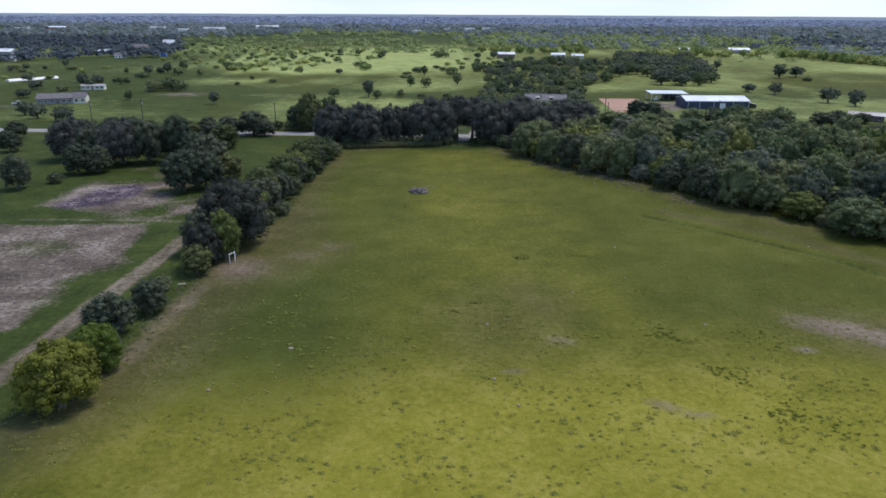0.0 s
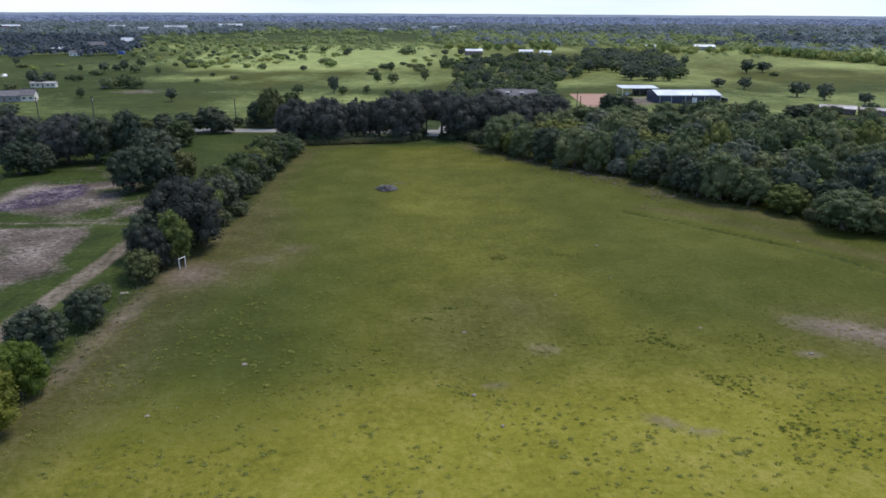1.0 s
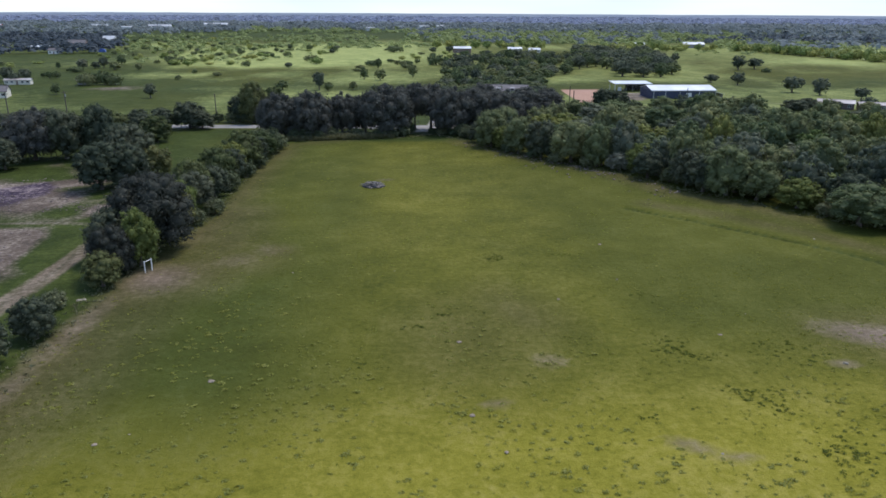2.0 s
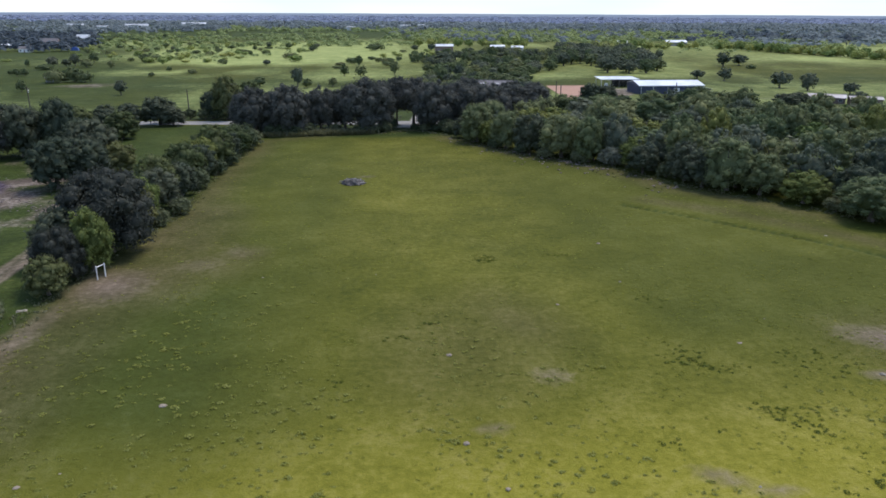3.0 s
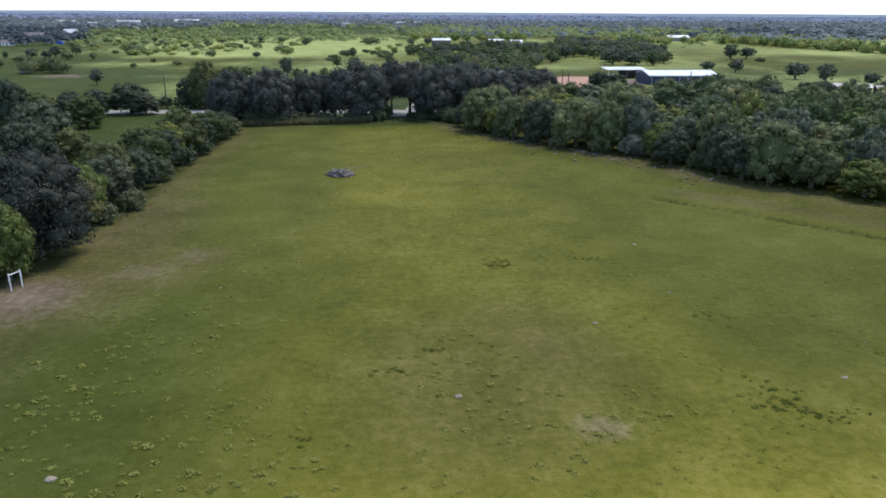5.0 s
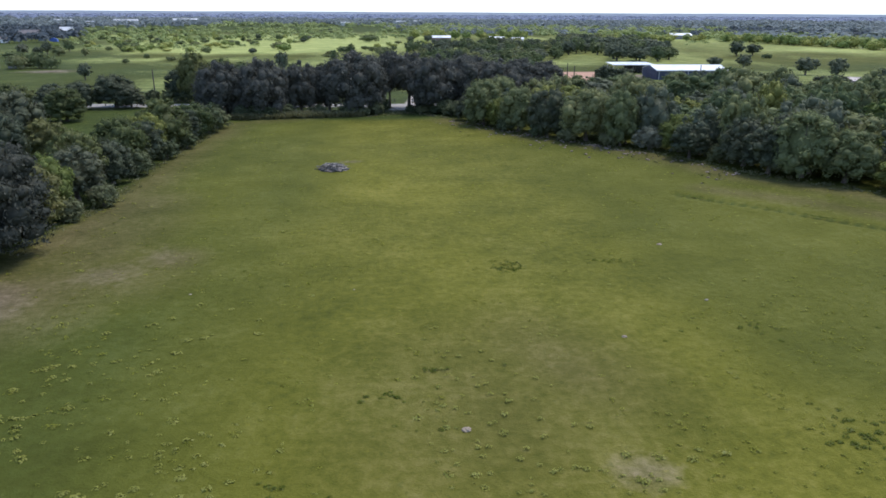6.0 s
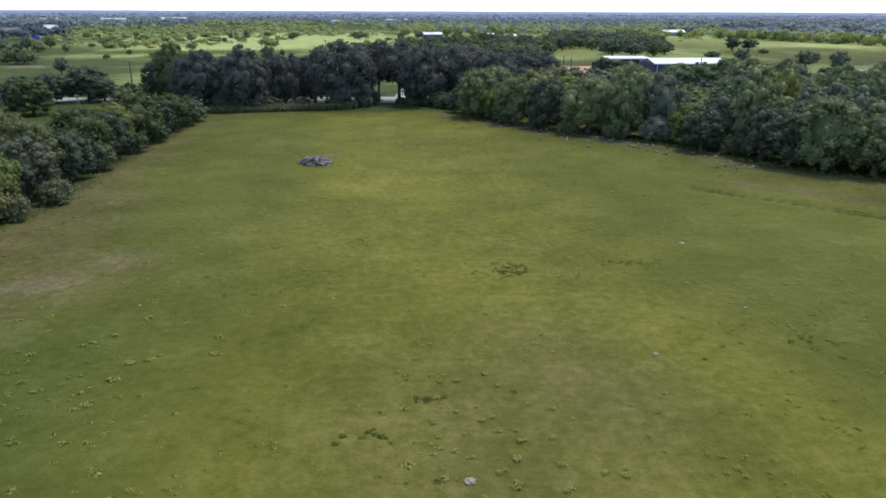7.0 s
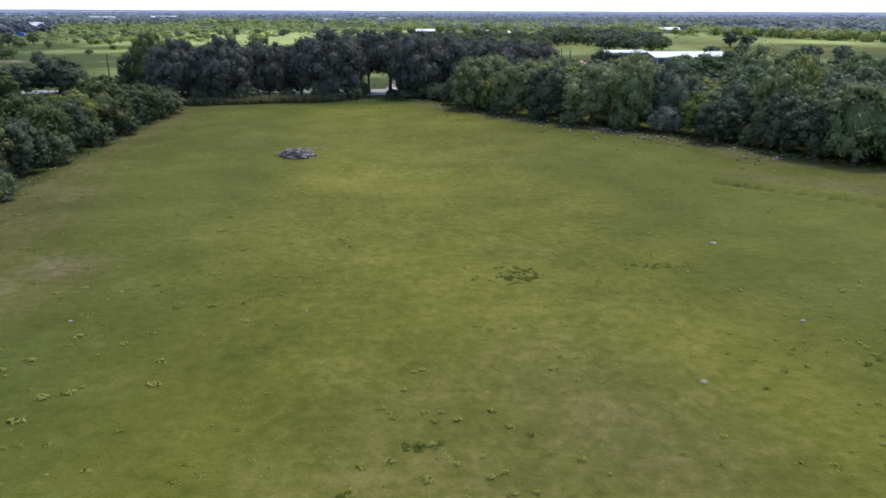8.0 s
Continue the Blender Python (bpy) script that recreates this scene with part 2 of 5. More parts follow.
# ---- helpers for meshes ----
def fast_mesh(name, verts, quads, tris=()):
    """A mesh of quads, and smooth triangles where given, from arrays."""
    me = bpy.data.meshes.new(name)
    verts, quads, tris = np.asarray(verts, np.float32), np.asarray(quads, np.int32).reshape(-1, 4), np.asarray(tris, np.int32).reshape(-1, 3)
    nq, nt = len(quads), len(tris)
    me.vertices.add(len(verts))
    me.vertices.foreach_set("co", verts.ravel())
    me.loops.add(nq * 4 + nt * 3)
    me.loops.foreach_set("vertex_index", np.concatenate([quads.ravel(), tris.ravel()]))
    me.polygons.add(nq + nt)
    me.polygons.foreach_set("loop_start", np.concatenate([np.arange(nq) * 4, nq * 4 + np.arange(nt) * 3]).astype(np.int32))
    me.polygons.foreach_set("loop_total", np.concatenate([np.full(nq, 4), np.full(nt, 3)]).astype(np.int32))
    me.polygons.foreach_set("use_smooth", np.concatenate([np.zeros(nq, bool), np.ones(nt, bool)]))
    me.update(calc_edges=True)
    me.validate()
    return me


def part(name, source, mat, parent=None, label=""):
    """Links a bmesh or a mesh as one object, under a thing or a part."""
    if isinstance(source, bmesh.types.BMesh):
        me = bpy.data.meshes.new(name)
        source.to_mesh(me)
        source.free()
    else:
        me = source
    if mat and not me.materials:
        me.materials.append(mat)
    ob = new(name, me)
    ob.parent = parent
    return tagged(ob, label)


def add_box(bm, x0, y0, z0, x1, y1, z1, m=None):
    vs = [bm.verts.new((x, y, z)) for z in (z0, z1) for x, y in ((x0, y0), (x1, y0), (x1, y1), (x0, y1))]
    for f in ((3, 2, 1, 0), (4, 5, 6, 7), (0, 1, 5, 4), (1, 2, 6, 5), (2, 3, 7, 6), (3, 0, 4, 7)):
        bm.faces.new([vs[i] for i in f])
    if m is not None:
        bmesh.ops.transform(bm, matrix=m, verts=vs)
    return vs


def box(*a, bevel=0.0):
    bm = bmesh.new()
    add_box(bm, *a)
    if bevel:
        bmesh.ops.bevel(bm, geom=bm.edges[:], offset=bevel, segments=2, affect='EDGES')
    return bm


def add_tube(bm, path, radii, sides=7):
    """A tapered tube along a path of points."""
    rings = []
    for i, p in enumerate(path):
        p = Vector(p)
        way = (Vector(path[min(i + 1, len(path) - 1)]) - Vector(path[max(i - 1, 0)])).normalized()
        u = way.orthogonal().normalized()
        v = way.cross(u)
        rings.append([bm.verts.new(p + (u * math.cos(2 * math.pi * k / sides) + v * math.sin(2 * math.pi * k / sides)) * radii[i]) for k in range(sides)])
    for a, b in zip(rings, rings[1:]):
        for k in range(sides):
            bm.faces.new((a[k], a[(k + 1) % sides], b[(k + 1) % sides], b[k]))
    bm.faces.new(rings[0][::-1])
    bm.faces.new(rings[-1])


def tube(path, radii, sides=7):
    bm = bmesh.new()
    add_tube(bm, path, radii, sides)
    return bm


def inside(px, py, poly):
    """Which of the points lie in the polygon."""
    px, py = np.asarray(px, float), np.asarray(py, float)
    hit = np.zeros(px.shape, bool)
    for (x0, y0), (x1, y1) in zip(poly, poly[1:] + poly[:1]):
        if y0 != y1:
            hit ^= ((y0 > py) != (y1 > py)) & (px < (x1 - x0) * (py - y0) / (y1 - y0) + x0)
    return hit


def line_far(px, py, line):
    """The distance of the points from a line of points."""
    best = np.full(np.shape(px), 1e9)
    for (x0, y0), (x1, y1) in zip(line, line[1:]):
        dx, dy = x1 - x0, y1 - y0
        s = np.clip(((px - x0) * dx + (py - y0) * dy) / (dx * dx + dy * dy), 0, 1)
        best = np.minimum(best, np.hypot(px - x0 - s * dx, py - y0 - s * dy))
    return best


def poly_share(px, py, poly, soft):
    """1 well inside the polygon, 0 well outside, 0.5 on its edge."""
    d = line_far(px, py, poly + poly[:1])
    return np.clip(0.5 + np.where(inside(px, py, poly), d, -d) / (2 * soft), 0, 1)


def value_noise(px, py, size, seed):
    """Smooth noise from 0 to 1 with cells of that many metres."""
    x, y = px / size, py / size
    ix, iy = np.floor(x).astype(np.int64), np.floor(y).astype(np.int64)
    fx, fy = x - ix, y - iy
    fx, fy = fx * fx * (3 - 2 * fx), fy * fy * (3 - 2 * fy)

    def corner(a, b):
        h = (a * 374761393 + b * 668265263 + seed * 1442695041) & 0x7FFFFFFF
        h = ((h ^ (h >> 13)) * 1274126177) & 0x7FFFFFFF
        return ((h ^ (h >> 16)) & 0xFFFF) / 65535.0
    a, b, c, d = corner(ix, iy), corner(ix + 1, iy), corner(ix, iy + 1), corner(ix + 1, iy + 1)
    return (a * (1 - fx) + b * fx) * (1 - fy) + (c * (1 - fx) + d * fx) * fy


# ---- plan ----
FIELD = [(-46, -60), (-47, 66), (-41, 80), (-41, 100), (-40, 114), (-35, 147), (-34.5, 188), (-32, 223), (-16, 233), (-2, 231),
         (9, 238), (21, 225), (36, 201), (53, 180), (61, 162), (71, 151), (78, 141), (90, 129), (150, 60), (150, -60)]
DIRT_FIELD = [(-150, 135), (-90, 138), (-62, 138), (-60, 122), (-60, 105), (-63, 91), (-100, 60), (-150, 60)]
GRASS_ISLE = [(-85, 131), (-73, 132), (-66, 126), (-70, 119), (-81, 118)]
BURN = [(-91, 157), (-88, 173), (-77, 192), (-68, 188), (-60, 166), (-56, 153), (-73, 151), (-86, 151)]
LANE = [(-57, 30), (-54, 75), (-53, 97), (-51.5, 113), (-50.5, 132), (-50, 139)]
ARENA = [(80, 328), (83, 377), (105, 380), (100, 325)]
YARD = [(101, 365), (129, 371), (127, 358), (111, 337), (108, 337), (102, 348)]
DRIVE = [(12.6, 259), (14.5, 272), (17, 290), (26, 312), (42, 339)]
APRON = [(4.5, 243), (6.0, 251), (11.5, 251), (10.5, 243)]
# patches of the far meadow that are coloured as lying in the sun
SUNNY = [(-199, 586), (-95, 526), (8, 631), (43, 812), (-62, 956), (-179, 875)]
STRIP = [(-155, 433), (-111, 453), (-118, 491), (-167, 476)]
RUT = [(44.5, 149.2), (46.9, 147), (54, 140.6), (60.1, 134.1), (67.3, 126.2), (71.8, 120.5), (76, 113), (88, 96)]
TRACK = [(147, 332), (166, 322), (192, 324), (251, 302), (420, 270)]


def step(t):
    t = np.clip(t, 0.0, 1.0)
    return t * t * (3 - 2 * t)


def fall(x, y):
    """How the land lies: level in the pasture, sinking a little beyond the road and again across the far plain."""
    return -(1.3 * step((y - 262) / 90) + 1.7 * step((x - 150) / 70) * step((y - 270) / 60) + 1.0 * step((y - 450) / 400))


def road_y(x):
    return 254.0 - 0.05 * x


# ---- ground: one sheet to the horizon ----
def ground():
    def lines(lo, hi, step, far):
        mid = list(np.arange(lo, hi + 0.1, step))
        out, d = [], step
        while (out[-1] if out else hi) < far:
            d *= 1.22
            out.append((out[-1] if out else hi) + d)
        back, d = [], step
        while (back[-1] if back else lo) > -far:
            d *= 1.22
            back.append((back[-1] if back else lo) - d)
        return np.clip(np.array(back[::-1] + mid + out), -far, far)
    xs, ys = lines(-105, 112, 1.1, 4980), lines(44, 300, 1.1, 4980)
    gx, gy = np.meshgrid(xs, ys)
    near = np.clip(1 - line_far(gx, gy, [(0, 60), (0, 220)]) / 260, 0, 1)
    z = (value_noise(gx, gy, 9, 3) - 0.5) * 0.16 + (value_noise(gx, gy, 3.1, 4) - 0.5) * 0.10
    rut = line_far(gx, gy, RUT)
    z = z - 0.42 * np.exp(-(rut / 0.8) ** 2) + 0.15 * np.exp(-((rut - 2.2) / 1.0) ** 2)
    z = z * near - 0.02
    z = np.where(np.abs(gy - road_y(gx)) < 6, -0.03, z) + fall(gx, gy)
    nx, ny = len(xs), len(ys)
    idx = np.arange(nx * ny).reshape(ny, nx)
    quads = np.stack([idx[:-1, :-1], idx[:-1, 1:], idx[1:, 1:], idx[1:, :-1]], -1).reshape(-1, 4)
    me = fast_mesh("ground", np.stack([gx, gy, z], -1).reshape(-1, 3), quads)
    me.materials.append(GROUND)
    n1, n2, n3 = value_noise(gx, gy, 26, 11), value_noise(gx, gy, 9, 12), value_noise(gx, gy, 60, 13)

    def blob(cx, cy, rx, ry, turn=0):
        c, s = math.cos(radians(turn)), math.sin(radians(turn))
        u, v = (gx - cx) * c + (gy - cy) * s, (gy - cy) * c - (gx - cx) * s
        return np.clip(1.0 - 0.5 * np.hypot(u / rx, v / ry), 0, 1)

    in_field = poly_share(gx, gy, FIELD, 1.5)
    bare = np.maximum.reduce([
        poly_share(gx + 9 * (n2 - 0.5), gy + 9 * (value_noise(gx, gy, 7, 16) - 0.5), DIRT_FIELD, 3.0) * (1 - 0.5 * poly_share(gx, gy, GRASS_ISLE, 3)),
        np.clip(0.62 - line_far(gx, gy, LANE) / 5.0, 0, 1),
        poly_share(gx + 22 * (n2 - 0.5), gy + 22 * (value_noise(gx, gy, 8, 17) - 0.5), BURN, 6) * 0.95,
        np.clip(0.95 - line_far(gx, gy, TRACK) / 2.6, 0, 1),
        poly_share(gx, gy, YARD, 3), blob(-208, 338, 13, 4) * 0.95,
        np.clip(0.62 - line_far(gx, gy, [(-50, 143), (-62, 144), (-90, 144)]) / 2.4, 0, 1),
        blob(-3, 176, 2.5, 1.2) * 0.6, blob(-143, 394, 11, 4) * 0.9,
    ])
    wheel_tracks = np.clip(1.0 - np.abs(line_far(gx, gy, LANE) - 1.0) / 1.3, 0, 1)
    dust = np.maximum.reduce([
        0.9 * wheel_tracks, blob(-35.2, 114.5, 3.8, 4.6, 20) * 0.92, blob(-39.6, 98, 1.8, 9, -6) * 0.66, blob(-40.4, 83, 1.6, 4.5) * 0.66,
        blob(56.5, 91.0, 5.4, 2.6, -25), blob(63.5, 86, 6.5, 2.8, -40), blob(48.6, 84.2, 1.7, 0.8) * 0.9, blob(16.4, 86.6, 2.0, 1.7) * 0.55,
        blob(25.5, 70, 2.2, 0.9, -30) * 0.85, blob(29, 68, 1.8, 0.7) * 0.75, blob(9, 78, 1.6, 0.9) * 0.66, blob(-26, 122, 3.4, 4.2) * 0.40, blob(-22, 128, 2.4, 5) * 0.36])
    lush_shaded = np.maximum.reduce([
        # the blob here is a sunlit strip behind the hedge, painted lighter
        poly_share(gx, gy, [(-160, 40), (-45, 40), (-38.5, 110), (-34.5, 150), (-32.5, 225), (-32, 250), (-160, 257)], 3) * (0.95 - 0.5 * blob(-49, 224, 9, 15)),
        poly_share(gx, gy, [(-34, 226), (60, 226), (160, 130), (170, 250), (60, 300), (-34, 300)], 4) * 0.95,
        np.clip((gy - 258) / 6, 0, 1) * np.clip((560 + 80 * (n3 - 0.5) - gy) / 160, 0, 1) * np.clip(0.66 + 0.6 * (n1 - 0.5) + 0.4 * (n2 - 0.5), 0, 1),
    ])
    # Cloud shade and lens falloff at the pasture's sides are painted as darker grass.
    lush_shaded = np.maximum(lush_shaded, np.maximum(np.clip((4 - gx) / 40, 0, 0.40 + 0.16 * np.clip((122 - gy) / 12, 0, 1)) * np.clip((gy - 58) / 26, 0.25, 1), np.clip((gx - 18) / 40, 0, 0.38) * np.clip((gy - 78) / 20, 0, 1)) * (0.8 + 0.4 * n1) * in_field)
    lush_shaded = np.maximum(lush_shaded, np.clip(1.1 - rut / 1.2, 0, 1) * 0.8)
    lush_shaded = np.maximum(lush_shaded, 0.9 * step((gy - 900) / 250))
    worn = in_field * np.maximum.reduce([
        np.clip(0.92 - line_far(gx, gy, FIELD[1:6]) / 17, 0, 1), np.clip(0.72 - line_far(gx, gy, FIELD[5:9]) / 12, 0, 1), np.clip(0.82 - line_far(gx, gy, FIELD[11:17]) / 11, 0, 1),
        np.clip(0.66 - line_far(gx, gy, [(50, 152), (61, 144), (71, 132), (79, 120), (93, 99)]) / 7, 0, 1), blob(-33, 117, 7, 9) * 0.9, blob(-25, 122, 6, 6) * 0.6, blob(-29, 133, 5, 12, -6) * 0.7, blob(60, 89, 9, 6, -30) * 0.8, blob(9, 92, 8, 12) * 0.50, blob(15, 99, 5, 9, 20) * 0.55, blob(-20, 126, 2.5, 3.0) * 0.9]) * (0.72 + 0.5 * n2)
    bare = np.maximum(bare, np.clip(0.2 - rut / 14, 0, 1) * (0.6 + 0.8 * n2))
    # Sunny patches and cloud-shade bands of the far meadow are painted as yellow and green.
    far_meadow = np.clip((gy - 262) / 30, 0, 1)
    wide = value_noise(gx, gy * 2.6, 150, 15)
    hay_sunlit = far_meadow * np.clip(0.30 * (n3 - 0.3) + 0.36 * (n1 - 0.4) + 0.24 * (n2 - 0.5) + 0.55 * (wide - 0.4) - 0.04 + 0.46 * np.clip((gy - 420) / 200, 0, 1) + 0.30 * poly_share(gx, gy, SUNNY, 30) + 0.5 * poly_share(gx, gy, STRIP, 5), 0, 1)
    hay_sunlit = np.maximum(hay_sunlit, far_meadow * np.clip(0.36 + 0.5 * (n1 - 0.5) + 0.5 * (wide - 0.5), 0, 0.60))
    # less yellow on the left side, as painted cloud shade
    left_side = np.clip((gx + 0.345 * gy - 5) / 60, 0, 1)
    hay_sunlit = hay_sunlit * (0.62 + 0.38 * left_side) * (1 - 0.8 * step((gy - 900) / 250))
    lush_shaded = np.maximum(lush_shaded, 0.85 * (1 - left_side) * np.clip((gy - 258) / 6, 0, 1) * np.clip(0.9 + 0.6 * (n1 - 0.5), 0, 1))
    # shade on the meadow by the barn, put in as less yellow
    hay_sunlit = hay_sunlit * np.where((gx > 60) & (gy < 400), 0.85, 1.0)
    # The sunlit near end and the shaded hedge foot are painted into this yellow.
    rim = np.clip(line_far(gx, gy, FIELD + FIELD[:1]) / 14, 0, 1)
    dry_sunlit = in_field * rim * np.clip(0.27 + 0.22 * (n1 - 0.5) + 0.22 * (n2 - 0.5) + 0.25 * blob(9, 92, 14, 26) + 0.9 * np.clip((84 - gy) / 28, 0, 1) * np.clip((gx + 42) / 40, 0, 1) + 0.30 * np.clip((112 - gy) / 50, 0, 1) * np.clip((gx + 8) / 36, 0, 1), 0, 1)
    # cloud shade past the near end, put in as less yellow
    dry_sunlit = dry_sunlit * (1 - 0.45 * step((gy - 72) / 20) * (1 - 0.8 * step((gy - 100) / 30)))
    burn = poly_share(gx, gy, [(-90, 157), (-86, 171), (-78, 179), (-73, 166), (-76, 155), (-86, 152)], 3) * (0.80 + 0.6 * (n2 - 0.45))
    clay = poly_share(gx, gy, ARENA, 1.0)
    gravel = np.maximum.reduce([np.clip(1.2 - line_far(gx, gy, DRIVE) / 3.6, 0, 1), 0.35 * poly_share(gx, gy, YARD, 3), 0.7 * poly_share(gx, gy, APRON, 1.5)])
    for name, values in (("bare", bare), ("lush_shaded", lush_shaded), ("hay_sunlit", hay_sunlit), ("dry_sunlit", dry_sunlit), ("burn", burn), ("clay", clay), ("worn", worn), ("gravel", gravel), ("dust", dust)):
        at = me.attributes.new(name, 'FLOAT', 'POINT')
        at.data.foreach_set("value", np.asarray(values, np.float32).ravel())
    for p in me.polygons:
        p.use_smooth = True
    return tagged(new("ground", me), "open green pasture with drier yellow stretches, painted sun and cloud shade and bare soil", "ground", kind="structure")


ground()


def road():
    bm = bmesh.new()
    rows = []
    for i in range(121):
        x = -1500 + 25 * i
        y = road_y(x)
        rows.append([bm.verts.new((x, y + dy, z)) for dy, z in ((-3.6, -0.02), (-3.1, 0.06), (0, 0.12), (3.1, 0.06), (3.6, -0.02))])
    for a, b in zip(rows, rows[1:]):
        for k in range(4):
            bm.faces.new((a[k], b[k], b[k + 1], a[k + 1]))
    return tagged(part("road", bm, ASPHALT), "narrow pale asphalt country road behind the trees", "road", kind="structure")


road()


def backdrop():
    """The wooded plain at the horizon as a glowing ring, its distance haze painted blue."""
    m, nt, b = material("hazy_plain_glow")
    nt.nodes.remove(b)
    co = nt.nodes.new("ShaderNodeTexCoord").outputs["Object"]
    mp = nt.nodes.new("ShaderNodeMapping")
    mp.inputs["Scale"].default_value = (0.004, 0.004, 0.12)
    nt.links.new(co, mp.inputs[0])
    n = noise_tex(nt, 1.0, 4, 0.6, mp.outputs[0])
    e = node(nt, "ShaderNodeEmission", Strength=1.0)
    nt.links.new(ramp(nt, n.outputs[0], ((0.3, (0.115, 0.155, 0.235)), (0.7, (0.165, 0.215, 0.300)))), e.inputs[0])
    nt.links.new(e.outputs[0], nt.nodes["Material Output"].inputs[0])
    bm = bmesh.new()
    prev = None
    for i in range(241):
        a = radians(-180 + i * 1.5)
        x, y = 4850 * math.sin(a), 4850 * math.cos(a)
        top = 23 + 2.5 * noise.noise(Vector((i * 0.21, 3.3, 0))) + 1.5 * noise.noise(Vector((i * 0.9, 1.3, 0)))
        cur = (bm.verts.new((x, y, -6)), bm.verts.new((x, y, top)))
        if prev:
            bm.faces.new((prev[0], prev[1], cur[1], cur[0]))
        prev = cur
    tagged(part("backdrop", bm, m), "wooded plain at the horizon, haze painted in as glowing blue", "distance", kind="structure")


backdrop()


def sky_haze():
    """The bright haze of thin cloud low over the horizon, all round."""
    m, nt, b = material("bright_cloud_haze")
    nt.nodes.remove(b)
    co = nt.nodes.new("ShaderNodeTexCoord").outputs["Object"]
    mp = nt.nodes.new("ShaderNodeMapping")
    mp.inputs["Scale"].default_value = (0.0006, 0.0006, 0.004)
    nt.links.new(co, mp.inputs[0])
    n = noise_tex(nt, 1.0, 3, 0.5, mp.outputs[0])
    e = node(nt, "ShaderNodeEmission", Strength=1.0)
    nt.links.new(ramp(nt, n.outputs[0], ((0.35, (0.50, 0.60, 0.640)), (0.65, (0.60, 0.66, 0.675)))), e.inputs[0])
    nt.links.new(e.outputs[0], nt.nodes["Material Output"].inputs[0])
    bm = bmesh.new()
    prev = None
    for i in range(121):
        a = radians(-180 + i * 3)
        cur = [bm.verts.new((4930 * math.sin(a), 4930 * math.cos(a), z)) for z in (-10, 600)]
        if prev:
            bm.faces.new((prev[0], prev[1], cur[1], cur[0]))
        prev = cur
    tagged(part("sky_backdrop", bm, m), "bright hazy cloud low over the horizon", "sky", kind="structure")


sky_haze()


# ---- trees ----
def ball(level):
    bm = bmesh.new()
    bmesh.ops.create_icosphere(bm, subdivisions=level, radius=1.0)
    v = np.array([p.co for p in bm.verts])
    f = np.array([[p.index for p in q.verts] for q in bm.faces])
    bm.free()
    return v, f


BALLS = {1: ball(1), 2: ball(2)}


def crown_mesh(name, rng, h, r, base, lobes, sprays, size):
    """A rough dome with many uneven lobes of massed foliage on it, thick with leaf sprays, ragged at the outline."""
    mid, half = base + 0.46 * (h - base), (h - base) / 2
    cs, ks, zs = [(0, 0, mid)], [0.70], [half * 1.04]
    for i in range(lobes):
        # spread over the dome, each lobe thrown out or drawn in
        up = max(-0.9, min(0.97, 1.0 - 1.85 * (i + 0.5) / lobes + rng.uniform(-0.15, 0.15)))
        a = i * 2.39996 + rng.uniform(-0.6, 0.6)
        k = 0.12 + 0.22 * rng.uniform(0, 1) ** 1.6
        flat = math.sqrt(1 - up * up) if up > 0 or base >= 0.4 else 1 - 0.28 * up * up
        out = (0.93 - k * 0.8) * rng.uniform(0.82, 1.10)
        cs.append((math.cos(a) * flat * r * out, math.sin(a) * flat * r * out, mid + up * out * (h - mid if up > 0 else mid - base)))
        ks.append(k)
        zs.append(min(r, half * 1.15) * rng.uniform(0.75, 1.0))
    cs, ks, axes = np.array(cs), np.array(ks), np.array([(r, r, z) for z in zs])
    core, cores = [], []
    for i, (c, k, x) in enumerate(zip(cs, ks, axes)):
        bv, bf = BALLS[2 if i == 0 else 1]
        p = c + bv * (0.74 + rng.normal(size=(len(bv), 1)) * 0.09) * k * x
        p[:, 2] = np.maximum(p[:, 2], base * 0.8 + 0.02)
        cores.append(bf + sum(map(len, core)))
        core.append(p)
    core, cores = np.concatenate(core), np.concatenate(cores)
    many = sprays * 2
    pick = rng.choice(len(ks), many, p=(ks ** 2 * np.where(ks > 0.6, 1.6, 1.0)) / (ks ** 2 * np.where(ks > 0.6, 1.6, 1.0)).sum())
    d = rng.normal(size=(many, 3))
    d /= np.linalg.norm(d, axis=1)[:, None]
    shell = ks[pick] * rng.choice([0.98, 0.82, 1.20], many, p=[0.56, 0.26, 0.18]) * rng.uniform(0.88, 1.12, many)
    p = cs[pick] + d * shell[:, None] * axes[pick]
    # only what the other lobes do not bury
    deep = (np.linalg.norm((p[:, None, :] - cs[None]) / axes[None], axis=2) / ks[None]).min(axis=1)
    keep = (deep > 0.74) & (p[:, 2] > base * 0.7 + 0.05)
    d, p = d[keep][:sprays], p[keep][:sprays]
    n = len(p)
    nrm = d + rng.normal(size=(n, 3)) * 0.38
    nrm[:, 2] += 0.30
    nrm /= np.linalg.norm(nrm, axis=1)[:, None]
    u = np.cross(nrm, rng.normal(size=(n, 3)))
    u /= np.linalg.norm(u, axis=1)[:, None]
    v = np.cross(nrm, u)
    a = (size * rng.uniform(0.5, 1.4, n))[:, None]
    b = a * rng.uniform(0.35, 0.65, n)[:, None]
    bend = nrm * a * 0.2
    verts = np.stack([p - u * a - bend, p + v * b, p + u * a - bend, p - v * b], 1).reshape(-1, 3)
    return fast_mesh(name, np.concatenate([verts, core]), np.arange(n * 4).reshape(-1, 4), cores + n * 4)


